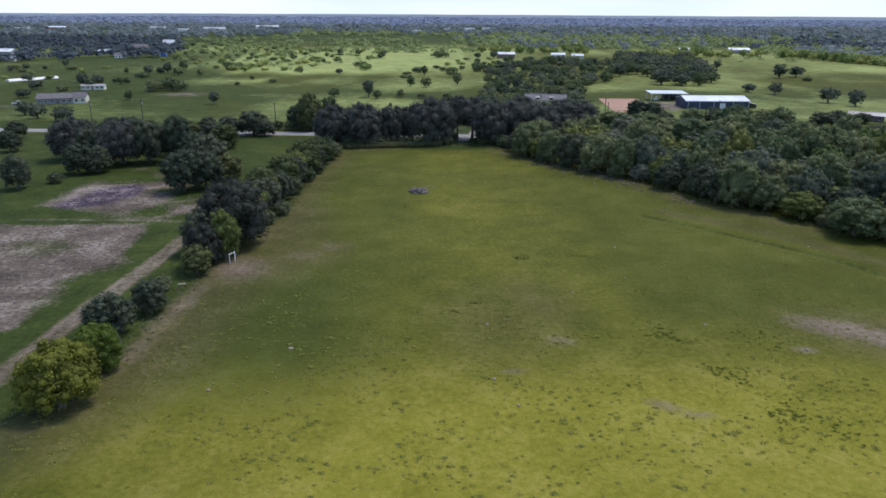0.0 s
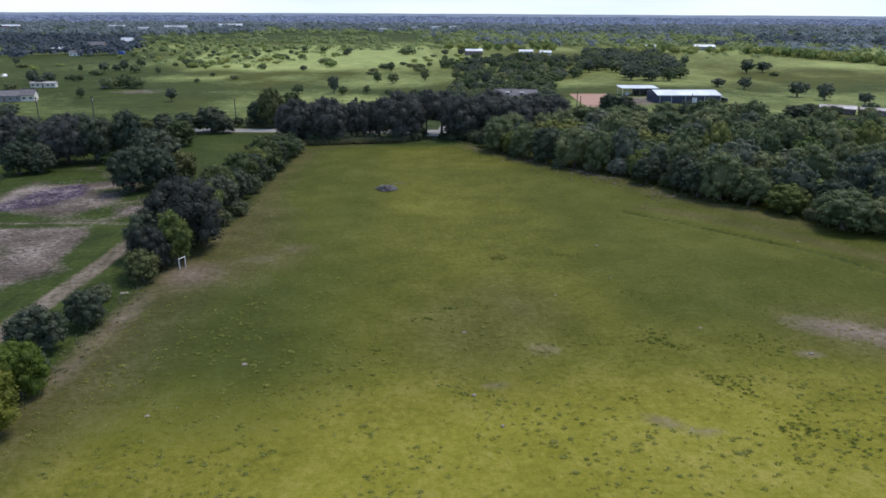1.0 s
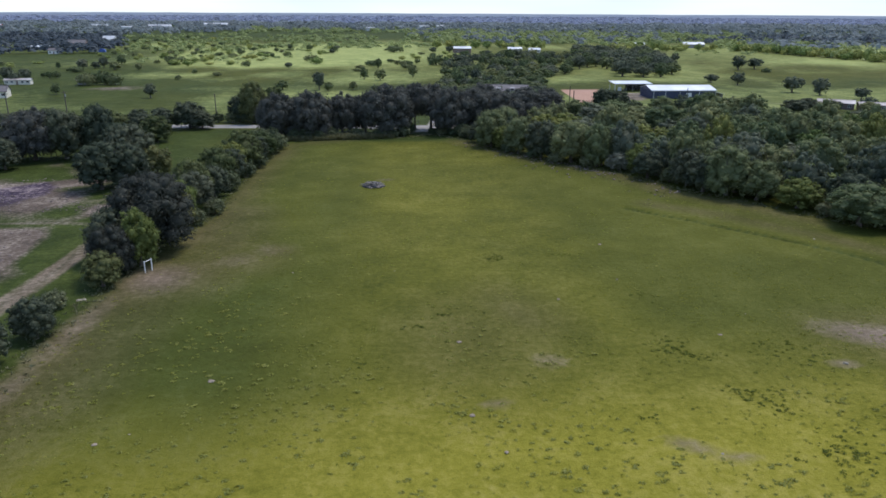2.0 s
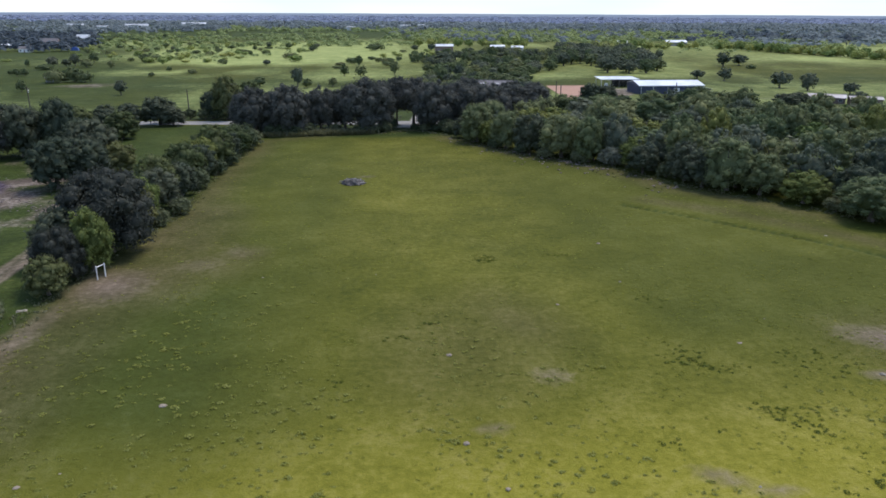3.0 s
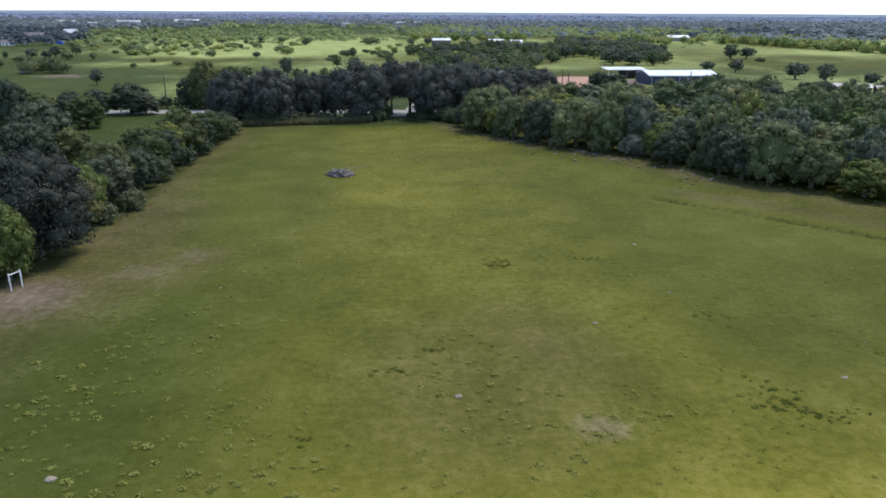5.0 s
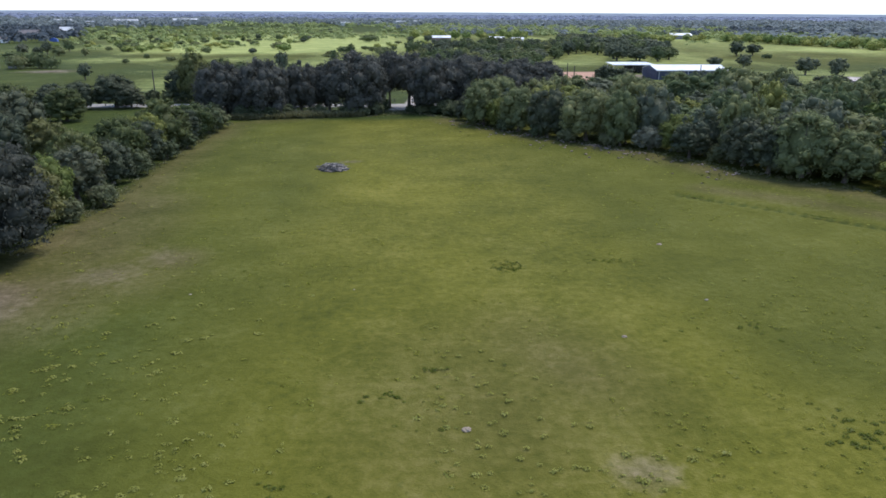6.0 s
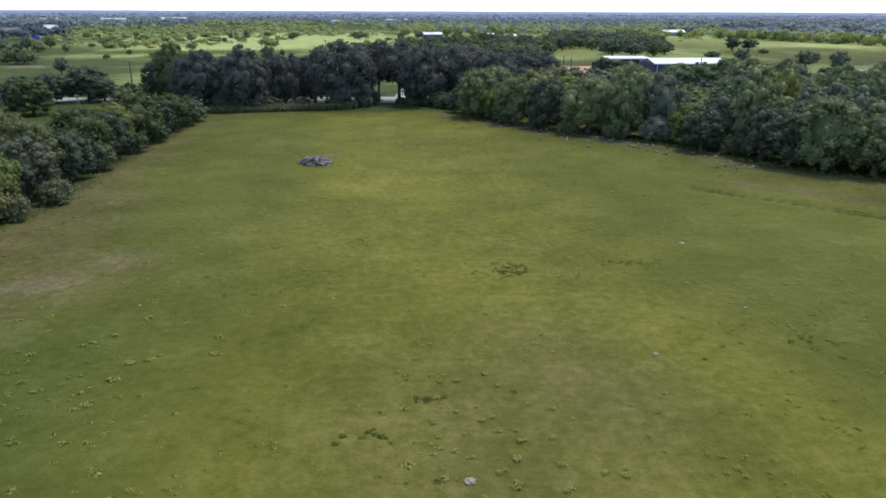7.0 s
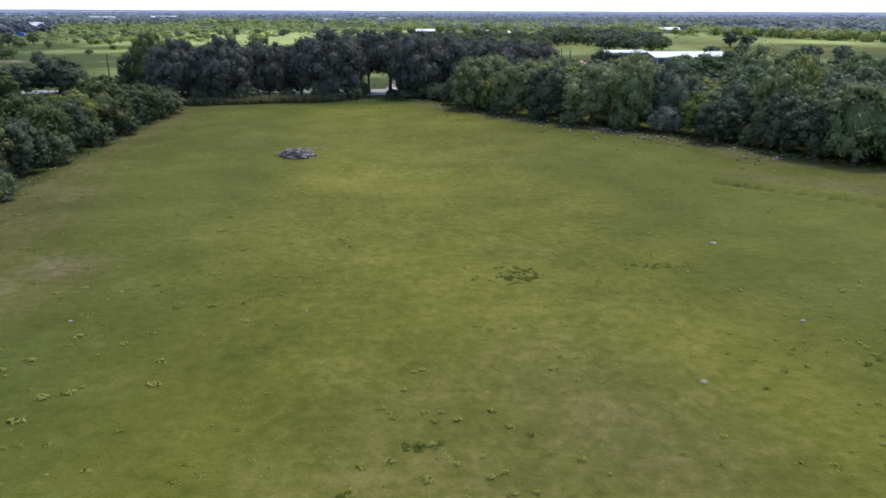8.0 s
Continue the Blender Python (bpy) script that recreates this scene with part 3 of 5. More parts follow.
def trunk_mesh(name, rng, h, r, base, limbs):
    bm = bmesh.new()
    w = 0.022 * h + 0.03 * r
    fork = max(base * 1.1, h * 0.22)
    lean = rng.uniform(-0.04, 0.04, 2) * h
    add_tube(bm, [(0, 0, -0.2), (lean[0] * 0.2, lean[1] * 0.2, fork * 0.25), (lean[0] * 0.6, lean[1] * 0.6, fork), (lean[0], lean[1], h * 0.72)], [w * 1.5, w * 1.05, w * 0.8, w * 0.2], 8)
    for i in range(limbs):
        a = 2 * math.pi * (i + rng.uniform(0, 0.6)) / limbs
        k, up = rng.uniform(0.5, 0.8), rng.uniform(0.5, 0.85)
        s = (lean[0] * 0.6, lean[1] * 0.6, fork * rng.uniform(0.75, 1.1))
        e = (math.cos(a) * r * k, math.sin(a) * r * k, h * up)
        m = tuple((s[j] + e[j]) / 2 + (0, 0, 0.06 * h)[j] for j in range(3))
        add_tube(bm, [s, m, e], [w * 0.5, w * 0.33, w * 0.08], 5)
    me = bpy.data.meshes.new(name)
    bm.to_mesh(me)
    bm.free()
    me.materials.append(BARK)
    return me


SORTS = {
    # sort: name, label, category, leaf, height, radius, crown base, lobes, sprays, spray size
    "oak": ("live_oak_tree", "broad dark green live oak with a dense crown", "tree", "oak", 13.0, 8.0, 0.3, 84, 6600, 0.3),
    "hedge_oak": ("hedge_oak_tree", "broad live oak standing in the hedgerow, shade put into its dark leaves", "tree", "shade_oak", 13.0, 8.0, 0.1, 90, 9500, 0.23),
    "arch_oak": ("arching_oak_tree", "tall dark live oak arching over the drive", "tree", "oak", 13.0, 8.0, 3.3, 80, 7000, 0.28),
    "tall": ("hedge_tree", "dense mid-green broadleaf tree in a hedgerow", "tree", "hedge", 10.0, 5.0, 0.1, 60, 2800, 0.245),
    "dark": ("dark_tree", "dark green broadleaf tree with a full crown", "tree", "deep", 10.0, 5.0, 0.1, 56, 2500, 0.26),
    "edge": ("wood_edge_tree", "dense mid-green broadleaf tree at the edge of the wood", "tree", "green", 10.0, 5.0, 0.1, 64, 3300, 0.23),
    "yellow": ("yellow_green_tree", "yellow-green broadleaf tree with sunlit leaves", "tree", "yellow", 8.0, 4.0, 0.1, 60, 4000, 0.19),
    "bush": ("yellow_green_bush", "large yellow-green bush with leaves down to the grass", "bush", "bush", 8.0, 4.2, 0.0, 80, 6400, 0.165),
    "shrub": ("shrub", "rounded green shrub down to the grass", "shrub", "shrub", 4.0, 3.0, 0.0, 30, 1150, 0.21),
    "grey": ("grey_shrub", "pale grey-green shrub at the field's edge", "shrub", "grey", 4.0, 3.0, 0.0, 34, 1500, 0.18),
    "wood_green": ("wood_tree", "mid-green broadleaf tree inside the wood", "tree", "green", 10.0, 5.5, 0.3, 36, 1100, 0.37),
    "wood_dark": ("dark_wood_tree", "dark green broadleaf tree inside the wood", "tree", "dark", 10.0, 5.5, 0.3, 36, 1100, 0.37),
    "wood_yellow": ("bright_wood_tree", "bright yellow-green tree inside the wood", "tree", "yellow", 10.0, 5.5, 0.3, 36, 1100, 0.37),
    "far_dark": ("meadow_tree", "dark green broadleaf tree standing in a meadow", "tree", "dark", 8.0, 4.0, 0.5, 18, 380, 0.43),
    "far_green": ("green_meadow_tree", "mid-green broadleaf tree in open grassland", "tree", "green", 8.0, 4.0, 0.0, 18, 320, 0.45),
    "far_bush": ("meadow_bush", "low rounded bush in the meadow", "bush", "green", 3.0, 4.0, 0.0, 14, 230, 0.44),
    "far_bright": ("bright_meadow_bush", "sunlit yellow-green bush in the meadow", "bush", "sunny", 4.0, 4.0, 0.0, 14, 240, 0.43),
}
VARIANTS = {"oak": 4, "hedge_oak": 1, "arch_oak": 1, "tall": 4, "edge": 4, "dark": 4, "yellow": 3, "bush": 2, "shrub": 3, "grey": 2, "wood_green": 5, "wood_dark": 3, "wood_yellow": 3, "far_dark": 3, "far_green": 3, "far_bush": 3, "far_bright": 3}
built, planted = {}, {"n": 0}


def tree(sort, x, y, h, r, group=""):
    """Plants a tree of that sort with its height and crown radius."""
    n = planted["n"] = planted["n"] + 1
    rng = np.random.default_rng(n)
    name, label, category, leaf, h0, r0, base, lobes, sprays, size = SORTS[sort]
    key = (sort, int(rng.integers(VARIANTS[sort])))
    w = rng.uniform(0.92, 1.08)
    m = pose(x, y, fall(x, y), 0, 0, rng.uniform(0, 360)) @ Matrix.Diagonal((r / r0 * w, r / r0 / w, h / h0, 1))
    if key not in built:
        grow = np.random.default_rng(100 + sum(map(ord, sort)) + 7 * key[1])
        ob = new(name)
        ob.empty_display_size = 0.5
        tagged(ob, label, category, group)
        part("trunk", trunk_mesh("trunk", grow, h0, r0, base, 6), BARK, ob)
        part("crown", crown_mesh("crown", grow, h0, r0, base, lobes, sprays, size), LEAF[leaf], ob)
        ob.matrix_basis = m
        built[key] = ob
        return ob
    first = built[key]
    s = first.scale
    ob = copy_thing(first, m @ Matrix.Diagonal((1 / s[0], 1 / s[1], 1 / s[2], 1)))
    return tagged(ob, label, category, group)


def plant(group, rows):
    """Plants a group of trees: sort, x, y, height, crown radius."""
    for sort, x, y, h, r in rows:
        tree(sort, x, y, h, r, group)


def fill(poly, gap, seed, tries=6000):
    """Scattered places in a polygon, no two nearer than the gap."""
    rng = np.random.default_rng(seed)
    xs, ys = [p[0] for p in poly], [p[1] for p in poly]
    px, py = rng.uniform(min(xs), max(xs), tries), rng.uniform(min(ys), max(ys), tries)
    got = np.zeros((0, 2))
    for q in np.stack([px, py], 1)[inside(px, py, poly)]:
        if len(got) == 0 or np.min(np.hypot(*(got - q).T)) > gap:
            got = np.vstack([got, q])
    return got


# the hedgerow on the near side of the lane
G = "hedgerow beside the pasture"
plant(G, (
    ("bush", -42.9, 69.4, 8.4, 4.5), ("bush", -42.6, 77.8, 6.6, 3.1), ("dark", -46.0, 88.8, 6.0, 3.7), ("shrub", -43.4, 81.7, 3.6, 2.4),
    ("dark", -42.9, 95.4, 5.6, 2.7), ("shrub", -44.3, 99, 3, 2), ("shrub", -44.8, 104.4, 2.6, 1.8), ("tall", -41.6, 112.0, 5.4, 3.1), ("yellow", -39.2, 120.2, 9.4, 3.3),
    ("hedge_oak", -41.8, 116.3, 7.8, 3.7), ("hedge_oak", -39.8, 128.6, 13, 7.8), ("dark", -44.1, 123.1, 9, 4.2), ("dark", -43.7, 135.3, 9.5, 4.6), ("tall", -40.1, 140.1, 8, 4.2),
    ("yellow", -41.1, 146, 8, 4), ("dark", -39.6, 152.1, 8, 4.2), ("tall", -41.3, 158.2, 9.4, 4.5), ("dark", -38.1, 161.8, 7, 3.6), ("tall", -39.3, 169.4, 9.7, 4.8)))
plant(G, (
    ("shrub", -36.5, 167.5, 4.5, 3), ("dark", -38, 176.2, 8, 4.3), ("yellow", -39.1, 182.1, 8.5, 4.2), ("tall", -37.8, 189.7, 10, 5.4), ("dark", -36.6, 196.1, 7.5, 4.2),
    ("tall", -36.2, 203.2, 7.5, 4.4), ("shrub", -34.4, 209.5, 6.2, 4), ("shrub", -34, 215.7, 4.6, 3.4), ("shrub", -35.1, 149.1, 3.2, 2.2), ("shrub", -35.4, 181.2, 3.6, 2.4),
    ("shrub", -34.6, 191.2, 3.4, 2.4), ("shrub", -36.8, 142.1, 3, 2.1)))

# trees between the lane and the road
G = "trees between lane and road"
plant(G, (
    ("dark", -105.8, 171.2, 9.1, 3.9), ("dark", -99.4, 188.9, 8.5, 4.6), ("dark", -94.5, 190.5, 8, 4.2), ("oak", -110.6, 209, 13.4, 7), ("dark", -101, 203, 11, 5.6),
    ("oak", -92.9, 202, 14, 7), ("dark", -85.9, 203.8, 13.4, 6.2), ("dark", -77.8, 205.6, 14.5, 5.2), ("dark", -71, 200, 10.5, 5), ("dark", -64, 169.5, 11, 5.6),
    ("dark", -59.4, 172.5, 10.2, 5), ("dark", -62.9, 186.3, 12.2, 6.4), ("dark", -67, 193, 11, 5), ("tall", -56.5, 183, 7.5, 4.2), ("dark", -67.9, 253, 9.4, 5.8),
    ("dark", -63.5, 251.5, 6.5, 4.2), ("tall", -70.7, 227.8, 8.1, 5.2), ("dark", -136, 220, 7.1, 4), ("dark", -148.2, 244.8, 6.3, 3.9), ("dark", -120.2, 238.9, 8, 4.8)))
plant(G, (
    ("dark", -99.8, 226.9, 10.4, 5.5), ("dark", -110, 230, 8, 4.8), ("dark", -90, 222, 9, 5), ("tall", -82, 216, 9.6, 5), ("dark", -130, 246, 7, 4.5),
    ("dark", -78, 238, 7.5, 4.6), ("tall", -88, 244, 7, 4.6), ("dark", -76, 250, 7.5, 4.6), ("dark", -84, 252, 7, 4.4), ("tall", -94, 250, 7.2, 4.8),
    ("dark", -118, 252, 7, 4.4), ("tall", -100, 238, 8, 4.8), ("dark", -108, 246, 8, 4.6), ("dark", -158, 228, 7.5, 4.5), ("dark", -170, 246, 7, 4.6),
    ("dark", -182, 222, 8, 5), ("tall", -146, 200, 7, 4.2), ("shrub", -57, 265.3, 4.2, 3), ("shrub", -51.5, 264.5, 4, 3.2), ("shrub", -46, 264, 4.4, 3.2)))
plant(G, (
    ("shrub", -40, 263.6, 4.6, 3.4), ("shrub", -62, 266.1, 3.6, 2.4), ("shrub", -100, 178, 3, 2.4)))

# the row of live oaks at the far end of the pasture
G = "live oaks along the road"
for x, y, h, r in ((-35.8, 236.5, 12.8, 7.4), (-25.8, 235.5, 13.6, 7.2), (-17.6, 240.5, 12.6, 5.4), (-3.6, 239.0, 15.0, 8.6),
                   (16.4, 240.5, 14.2, 7.4), (24.5, 245.0, 13.6, 8.0), (33.5, 246.0, 12.8, 8.0), (43, 262, 12.0, 7.4), (30.0, 266, 12.8, 7.6), (-13.5, 245, 11.0, 4.6), (-29.5, 246, 12.0, 6.4), (-40, 246, 10.5, 5.4), (52, 268, 11.0, 7.0)):
    tree("oak", x, y, h * 1.07, r, G)
tree("arch_oak", -10.4, 242.0, 12.6, 5.4, G)
tree("oak", 0.4, 247.0, 15.0, 4.6, G)
tree("arch_oak", 5.4, 249.5, 15.4, 4.8, G)
tree("arch_oak", 10.4, 246.5, 15.2, 7.4, G)
for x, y, h, r in ((-31, 231.5, 3.4, 2.6), (-24, 230.8, 2.8, 2.4), (-37.5, 229, 4.4, 3.0), (-40, 224, 5, 3.2), (10.8, 239.5, 2.0, 2.0), (13.5, 237.5, 2.2, 2.2), (17, 236.5, 2.4, 2.4), (-1.5, 233.8, 2.2, 2.0), (20.5, 232.5, 3.0, 2.6), (-19, 251.0, 2.6, 2.4), (-21, 234.5, 3.4, 2.8), (-27.5, 232.5, 3.8, 2.8), (-13, 236.5, 2.6, 2.2), (-5.5, 234.5, 3.2, 2.6), (1.5, 236.0, 3.6, 2.4), (3.0, 240, 4.2, 2.4), (14.5, 240, 4.4, 2.6), (19.5, 236, 4.2, 3.0), (22.5, 230.5, 4.6, 3.0), (-25, 247, 3.4, 3.0), (-36, 249, 4, 3), (25, 252, 4.4, 3.2)):
    tree("shrub", x, y, h, r, "undergrowth below the oaks")

# the edge of the wood along the pasture
G = "edge of the wood"
plant(G, (
    ("edge", 26.4, 217.3, 11, 5.6), ("edge", 31, 223.3, 11.5, 5), ("dark", 24, 224.3, 7, 3.6), ("edge", 32.7, 207.3, 10.4, 4.8), ("yellow", 29, 212.8, 7, 3.4),
    ("dark", 37.5, 200.9, 10.6, 4.7), ("edge", 44.1, 194.3, 11.2, 5.5), ("dark", 40.9, 197.8, 8, 3.6), ("edge", 49.1, 188.3, 11.2, 4.2), ("grey", 53.4, 183.7, 4.6, 3.5),
    ("yellow", 51, 190.3, 6.8, 3.4), ("dark", 57.5, 174.9, 6.8, 4), ("yellow", 58.3, 181.3, 7.6, 4.2), ("shrub", 61.3, 171, 3.6, 2.6), ("dark", 65.3, 162.1, 8.6, 4.6),
    ("edge", 69, 158.8, 11.4, 5.8), ("dark", 64, 167.8, 9, 4.4), ("edge", 73.5, 154.5, 8.8, 4.8), ("dark", 72, 161.3, 9.5, 4.6), ("yellow", 78.5, 147.8, 6.5, 4.8)))
plant(G, (
    ("edge", 83.5, 135.7, 8.1, 6.4), ("edge", 90, 132.3, 7.6, 5), ("dark", 86, 143.3, 8.5, 5), ("edge", 97.5, 125.3, 8.6, 5.2), ("dark", 93.5, 135.3, 8, 5),
    ("shrub", 81, 141.8, 3, 2.4), ("shrub", 46.7, 187.9, 3.2, 2.2), ("shrub", 35.5, 200.3, 3, 2.2), ("shrub", 40.1, 193.9, 3, 2.2), ("shrub", 30, 208.1, 3.2, 2.3)))
WOOD = [(26, 226), (40, 203), (56, 184), (66, 166), (76, 156), (84, 148), (96, 132), (112, 118), (170, 110), (176, 222), (150, 236), (140, 258), (134, 278), (116, 283), (96, 287), (71, 281), (56, 279), (44, 254)]
rng = np.random.default_rng(5)
for x, y in fill(WOOD, 7.6, 21):
    if abs(y - road_y(x)) < 5.0:
        continue
    s = rng.choice(["wood_green", "wood_dark", "wood_yellow", "shrub"], p=[0.60, 0.17, 0.15, 0.08])
    h = rng.uniform(5.5, 12.5) * (0.72 if s == "shrub" else 1.0) * (0.66 if y > 246 and x < 105 else 0.88 if y > 232 else 1.06)
    tree(s, x, y, h, rng.uniform(4.4, 6.6), "trees of the wood")

# single trees in the meadows beyond the road
G = "single trees in the meadows"
plant(G, (
    ("far_dark", -112, 350.1, 7.6, 3.3), ("far_dark", -39.7, 384.9, 10.4, 3.6), ("far_green", -160.7, 366.4, 6.2, 2.7), ("far_green", -19.6, 443.2, 7.5, 3.1), ("far_green", -10, 436.8, 7.4, 3.9),
    ("far_green", 9.3, 455.3, 8.7, 3.4), ("far_dark", -76, 531.8, 4.4, 3.3), ("far_bush", -2.6, 746.7, 7.3, 10.7), ("far_bush", -156.2, 413, 8.3, 6.2), ("far_bush", -163.5, 408.8, 7.5, 6.2),
    ("far_bush", -149.9, 410.9, 6.5, 5), ("far_dark", -227, 452.8, 7, 3.5), ("far_dark", -220.6, 460.7, 5.3, 4), ("far_bush", -67.9, 602.4, 5.7, 7.1), ("far_green", -61.2, 731.4, 6.6, 4.7),
    ("far_green", -13.3, 526, 7.6, 2.9), ("far_dark", 33.8, 500.9, 9.5, 4.8), ("far_dark", 36, 410.9, 9.5, 3.2), ("far_dark", 42.6, 411.2, 10.1, 3.2), ("far_dark", 181.9, 426.7, 5.6, 5.1)))
plant(G, (
    ("far_dark", 193.3, 416.9, 8.4, 4.4), ("far_dark", 249.3, 534.5, 11.9, 5.9), ("far_dark", 266.6, 545.3, 9.1, 6.6), ("far_dark", 205.9, 381.4, 9.5, 6.1), ("far_dark", 213.7, 368.9, 9.8, 5),
    ("dark", 151, 280.6, 6.2, 5.5), ("far_dark", 223.3, 350, 6.6, 4.4), ("far_dark", 235.9, 623.2, 8.5, 3.9), ("dark", 84.2, 306.4, 8.4, 4.9), ("dark", 90.2, 305.1, 7.5, 4.5),
    ("dark", 154, 247.5, 6, 5.9), ("far_dark", -204.1, 417.1, 6.8, 4.2), ("far_dark", -235.3, 416.1, 5.6, 5.2), ("far_dark", -67.2, 365.1, 4.2, 3.1), ("dark", 164.3, 294.7, 5.3, 4.7),
    ("dark", 173.7, 293.1, 4.5, 4.5), ("far_green", 187.2, 290.5, 4.3, 4.7), ("far_dark", 200.6, 310.7, 5.3, 4.2), ("far_dark", -179.4, 305.1, 6.6, 4.7), ("far_dark", -168, 294.1, 7.1, 4.9)))
plant(G, (
    ("far_dark", -153.1, 285.8, 6.5, 4.6), ("far_dark", -187.8, 290.5, 7.1, 5), ("far_dark", -203.3, 301.4, 6.1, 5.1), ("far_green", -163.4, 307.6, 5.1, 4.1), ("far_dark", -221.7, 332.4, 6.2, 5.2),
    ("far_dark", -235.3, 357.8, 6.8, 5.2), ("far_dark", -218.6, 373.4, 5.2, 4.8), ("far_dark", -185.3, 365.1, 5.7, 4.6), ("far_green", -248.4, 330, 5.2, 4.6), ("far_green", 37.3, 336, 5.2, 4.4),
    ("far_green", 45.1, 332.4, 4.8, 4.1), ("far_dark", 52.9, 334.8, 5.4, 4.6), ("far_green", 61.3, 339.5, 5.2, 4.2), ("far_green", -34.4, 376.5, 5.2, 3.1), ("far_green", 2.1, 358.8, 5.6, 3.7),
    ("far_green", -58.3, 385.9, 5.2, 4), ("far_bush", 258.8, 512.3, 3.3, 4.4)))

# trees and bushes scattered over the meadows
plant("trees round the homestead", (
    ("far_dark", -264.1, 459.6, 6.4, 4.7), ("far_dark", -214.4, 429.6, 9.2, 4.1), ("far_dark", -211.3, 443.4, 6.7, 3.7), ("far_bush", -215, 406.9, 4.3, 4.8), ("far_green", -199.9, 446.8, 4.7, 2.7),
    ("far_green", -208.6, 458.4, 3, 2.2), ("far_green", -197.3, 450.5, 4.7, 2.7), ("far_dark", -210.3, 517.8, 8.1, 4.5), ("far_dark", -201, 529.8, 9, 3.9), ("far_bush", -205.6, 496, 3.9, 6.6),
    ("far_dark", -205.3, 526.3, 5.1, 4.2), ("far_green", -188.3, 514.8, 6.1, 5.2), ("far_green", -202.5, 567.1, 7.5, 4.2), ("far_green", -230, 526.6, 4.9, 2.1), ("far_green", -304.3, 554.8, 4.3, 2.3),
    ("far_dark", -319.4, 535.8, 5.5, 3.2), ("far_dark", -318.5, 554.9, 5.8, 3.7), ("far_dark", -312.2, 601.4, 5, 3.2), ("far_green", -171.3, 510.7, 5.3, 2.5)))
plant("bushes in the sunny meadow", (
    ("far_green", -127.6, 483.2, 3.1, 2.5), ("far_green", -126.1, 442, 2.8, 2.4), ("far_bush", -109.4, 464.5, 2.8, 3.4), ("far_bush", -108.2, 544.9, 4.2, 4.3), ("far_bright", -122.2, 562.1, 3.7, 3.4),
    ("far_green", -125.1, 704, 3.2, 3), ("far_green", -110.9, 730.5, 3.7, 3.1), ("far_bright", -180.7, 755.1, 5, 4), ("far_dark", -193.6, 739.9, 4.2, 3.4), ("far_bright", -61, 570.5, 6.2, 6.4),
    ("far_dark", -62.2, 725.5, 4.6, 3.8), ("far_dark", -63.8, 794.5, 5, 4.2), ("far_dark", -111.4, 789.6, 7.1, 3.3), ("far_dark", -50.1, 929.8, 8.5, 4.8), ("far_green", 0.1, 560.5, 4.3, 3.2),
    ("far_green", 4.4, 547.8, 4.2, 3.2), ("far_bright", -155.3, 586.7, 4.5, 3.9), ("far_bright", -152, 604.7, 4.6, 4), ("far_bright", -120.9, 636.5, 4.1, 5), ("far_bright", -113.7, 663.2, 3.1, 5.2)))
plant("bushes in the sunny meadow", (
    ("far_bright", -151.5, 687.2, 5.3, 3.6), ("far_bright", -151.1, 620.9, 4.7, 3.6), ("far_bush", -163.4, 569.3, 6.5, 9), ("far_bright", -149.4, 547.7, 5.6, 4.4), ("far_green", -22.5, 383.3, 4.8, 2.8),
    ("far_green", -11.2, 381.3, 2.8, 2.9)))
plant("trees behind the farmhouse", (
    ("far_green", 29.3, 465.6, 7.3, 3.5), ("far_green", 26.3, 398.3, 7.5, 4.3), ("far_bush", 49.5, 402.5, 5.4, 5.9), ("far_green", 63.3, 454.9, 5.9, 3.6), ("far_dark", 73.8, 467.8, 9.7, 3.4),
    ("far_green", 70.9, 400.2, 7.5, 4.1), ("far_green", 71.2, 434.7, 9, 7), ("far_dark", 97.8, 477.8, 6.6, 6.4), ("far_green", 107.4, 477.4, 7.4, 5.1), ("far_bush", 29.1, 562.3, 8.6, 8.2),
    ("far_dark", 49.5, 569.1, 9.1, 10.5), ("far_dark", 80.1, 664.3, 7.1, 4.1), ("far_dark", 79.3, 603.8, 5.5, 4.5), ("far_dark", 51.6, 736.1, 7.5, 4.9), ("far_dark", 35.1, 734.2, 6.5, 4.3)))
plant("trees beyond the road", (("tall", -49.5, 264, 15, 5.4), ("tall", -43, 268.1, 13, 5.2), ("dark", -55, 268.1, 9.5, 4.6)))

rng = np.random.default_rng(8)
DARKWOOD = [(124, 512), (152, 524), (140, 462), (160, 450), (178, 470), (212, 588), (250, 735), (180, 748)]
for x, y in fill(DARKWOOD, 11.0, 31):
    tree(rng.choice(["far_dark", "far_green"], p=[0.75, 0.25]), x, y, rng.uniform(7, 12), rng.uniform(5.0, 8.0), "stand of dark trees")
LOOSEWOOD = [(30, 398), (70, 396), (84, 425), (119, 506), (150, 640), (92, 680), (44, 548)]
for x, y in fill(LOOSEWOOD, 12.5, 32):
    tree(rng.choice(["far_dark", "far_green", "far_bush"], p=[0.45, 0.4, 0.15]), x, y, rng.uniform(4.5, 9.5), rng.uniform(3.6, 6.8), "trees behind the farmhouse")
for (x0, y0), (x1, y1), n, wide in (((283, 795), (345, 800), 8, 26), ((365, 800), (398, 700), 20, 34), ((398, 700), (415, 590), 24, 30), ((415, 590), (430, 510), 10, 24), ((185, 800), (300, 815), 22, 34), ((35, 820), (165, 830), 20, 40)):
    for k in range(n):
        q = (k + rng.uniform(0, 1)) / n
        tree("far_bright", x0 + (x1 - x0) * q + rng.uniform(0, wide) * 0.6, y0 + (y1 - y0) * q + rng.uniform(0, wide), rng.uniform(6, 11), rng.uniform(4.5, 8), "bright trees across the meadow")
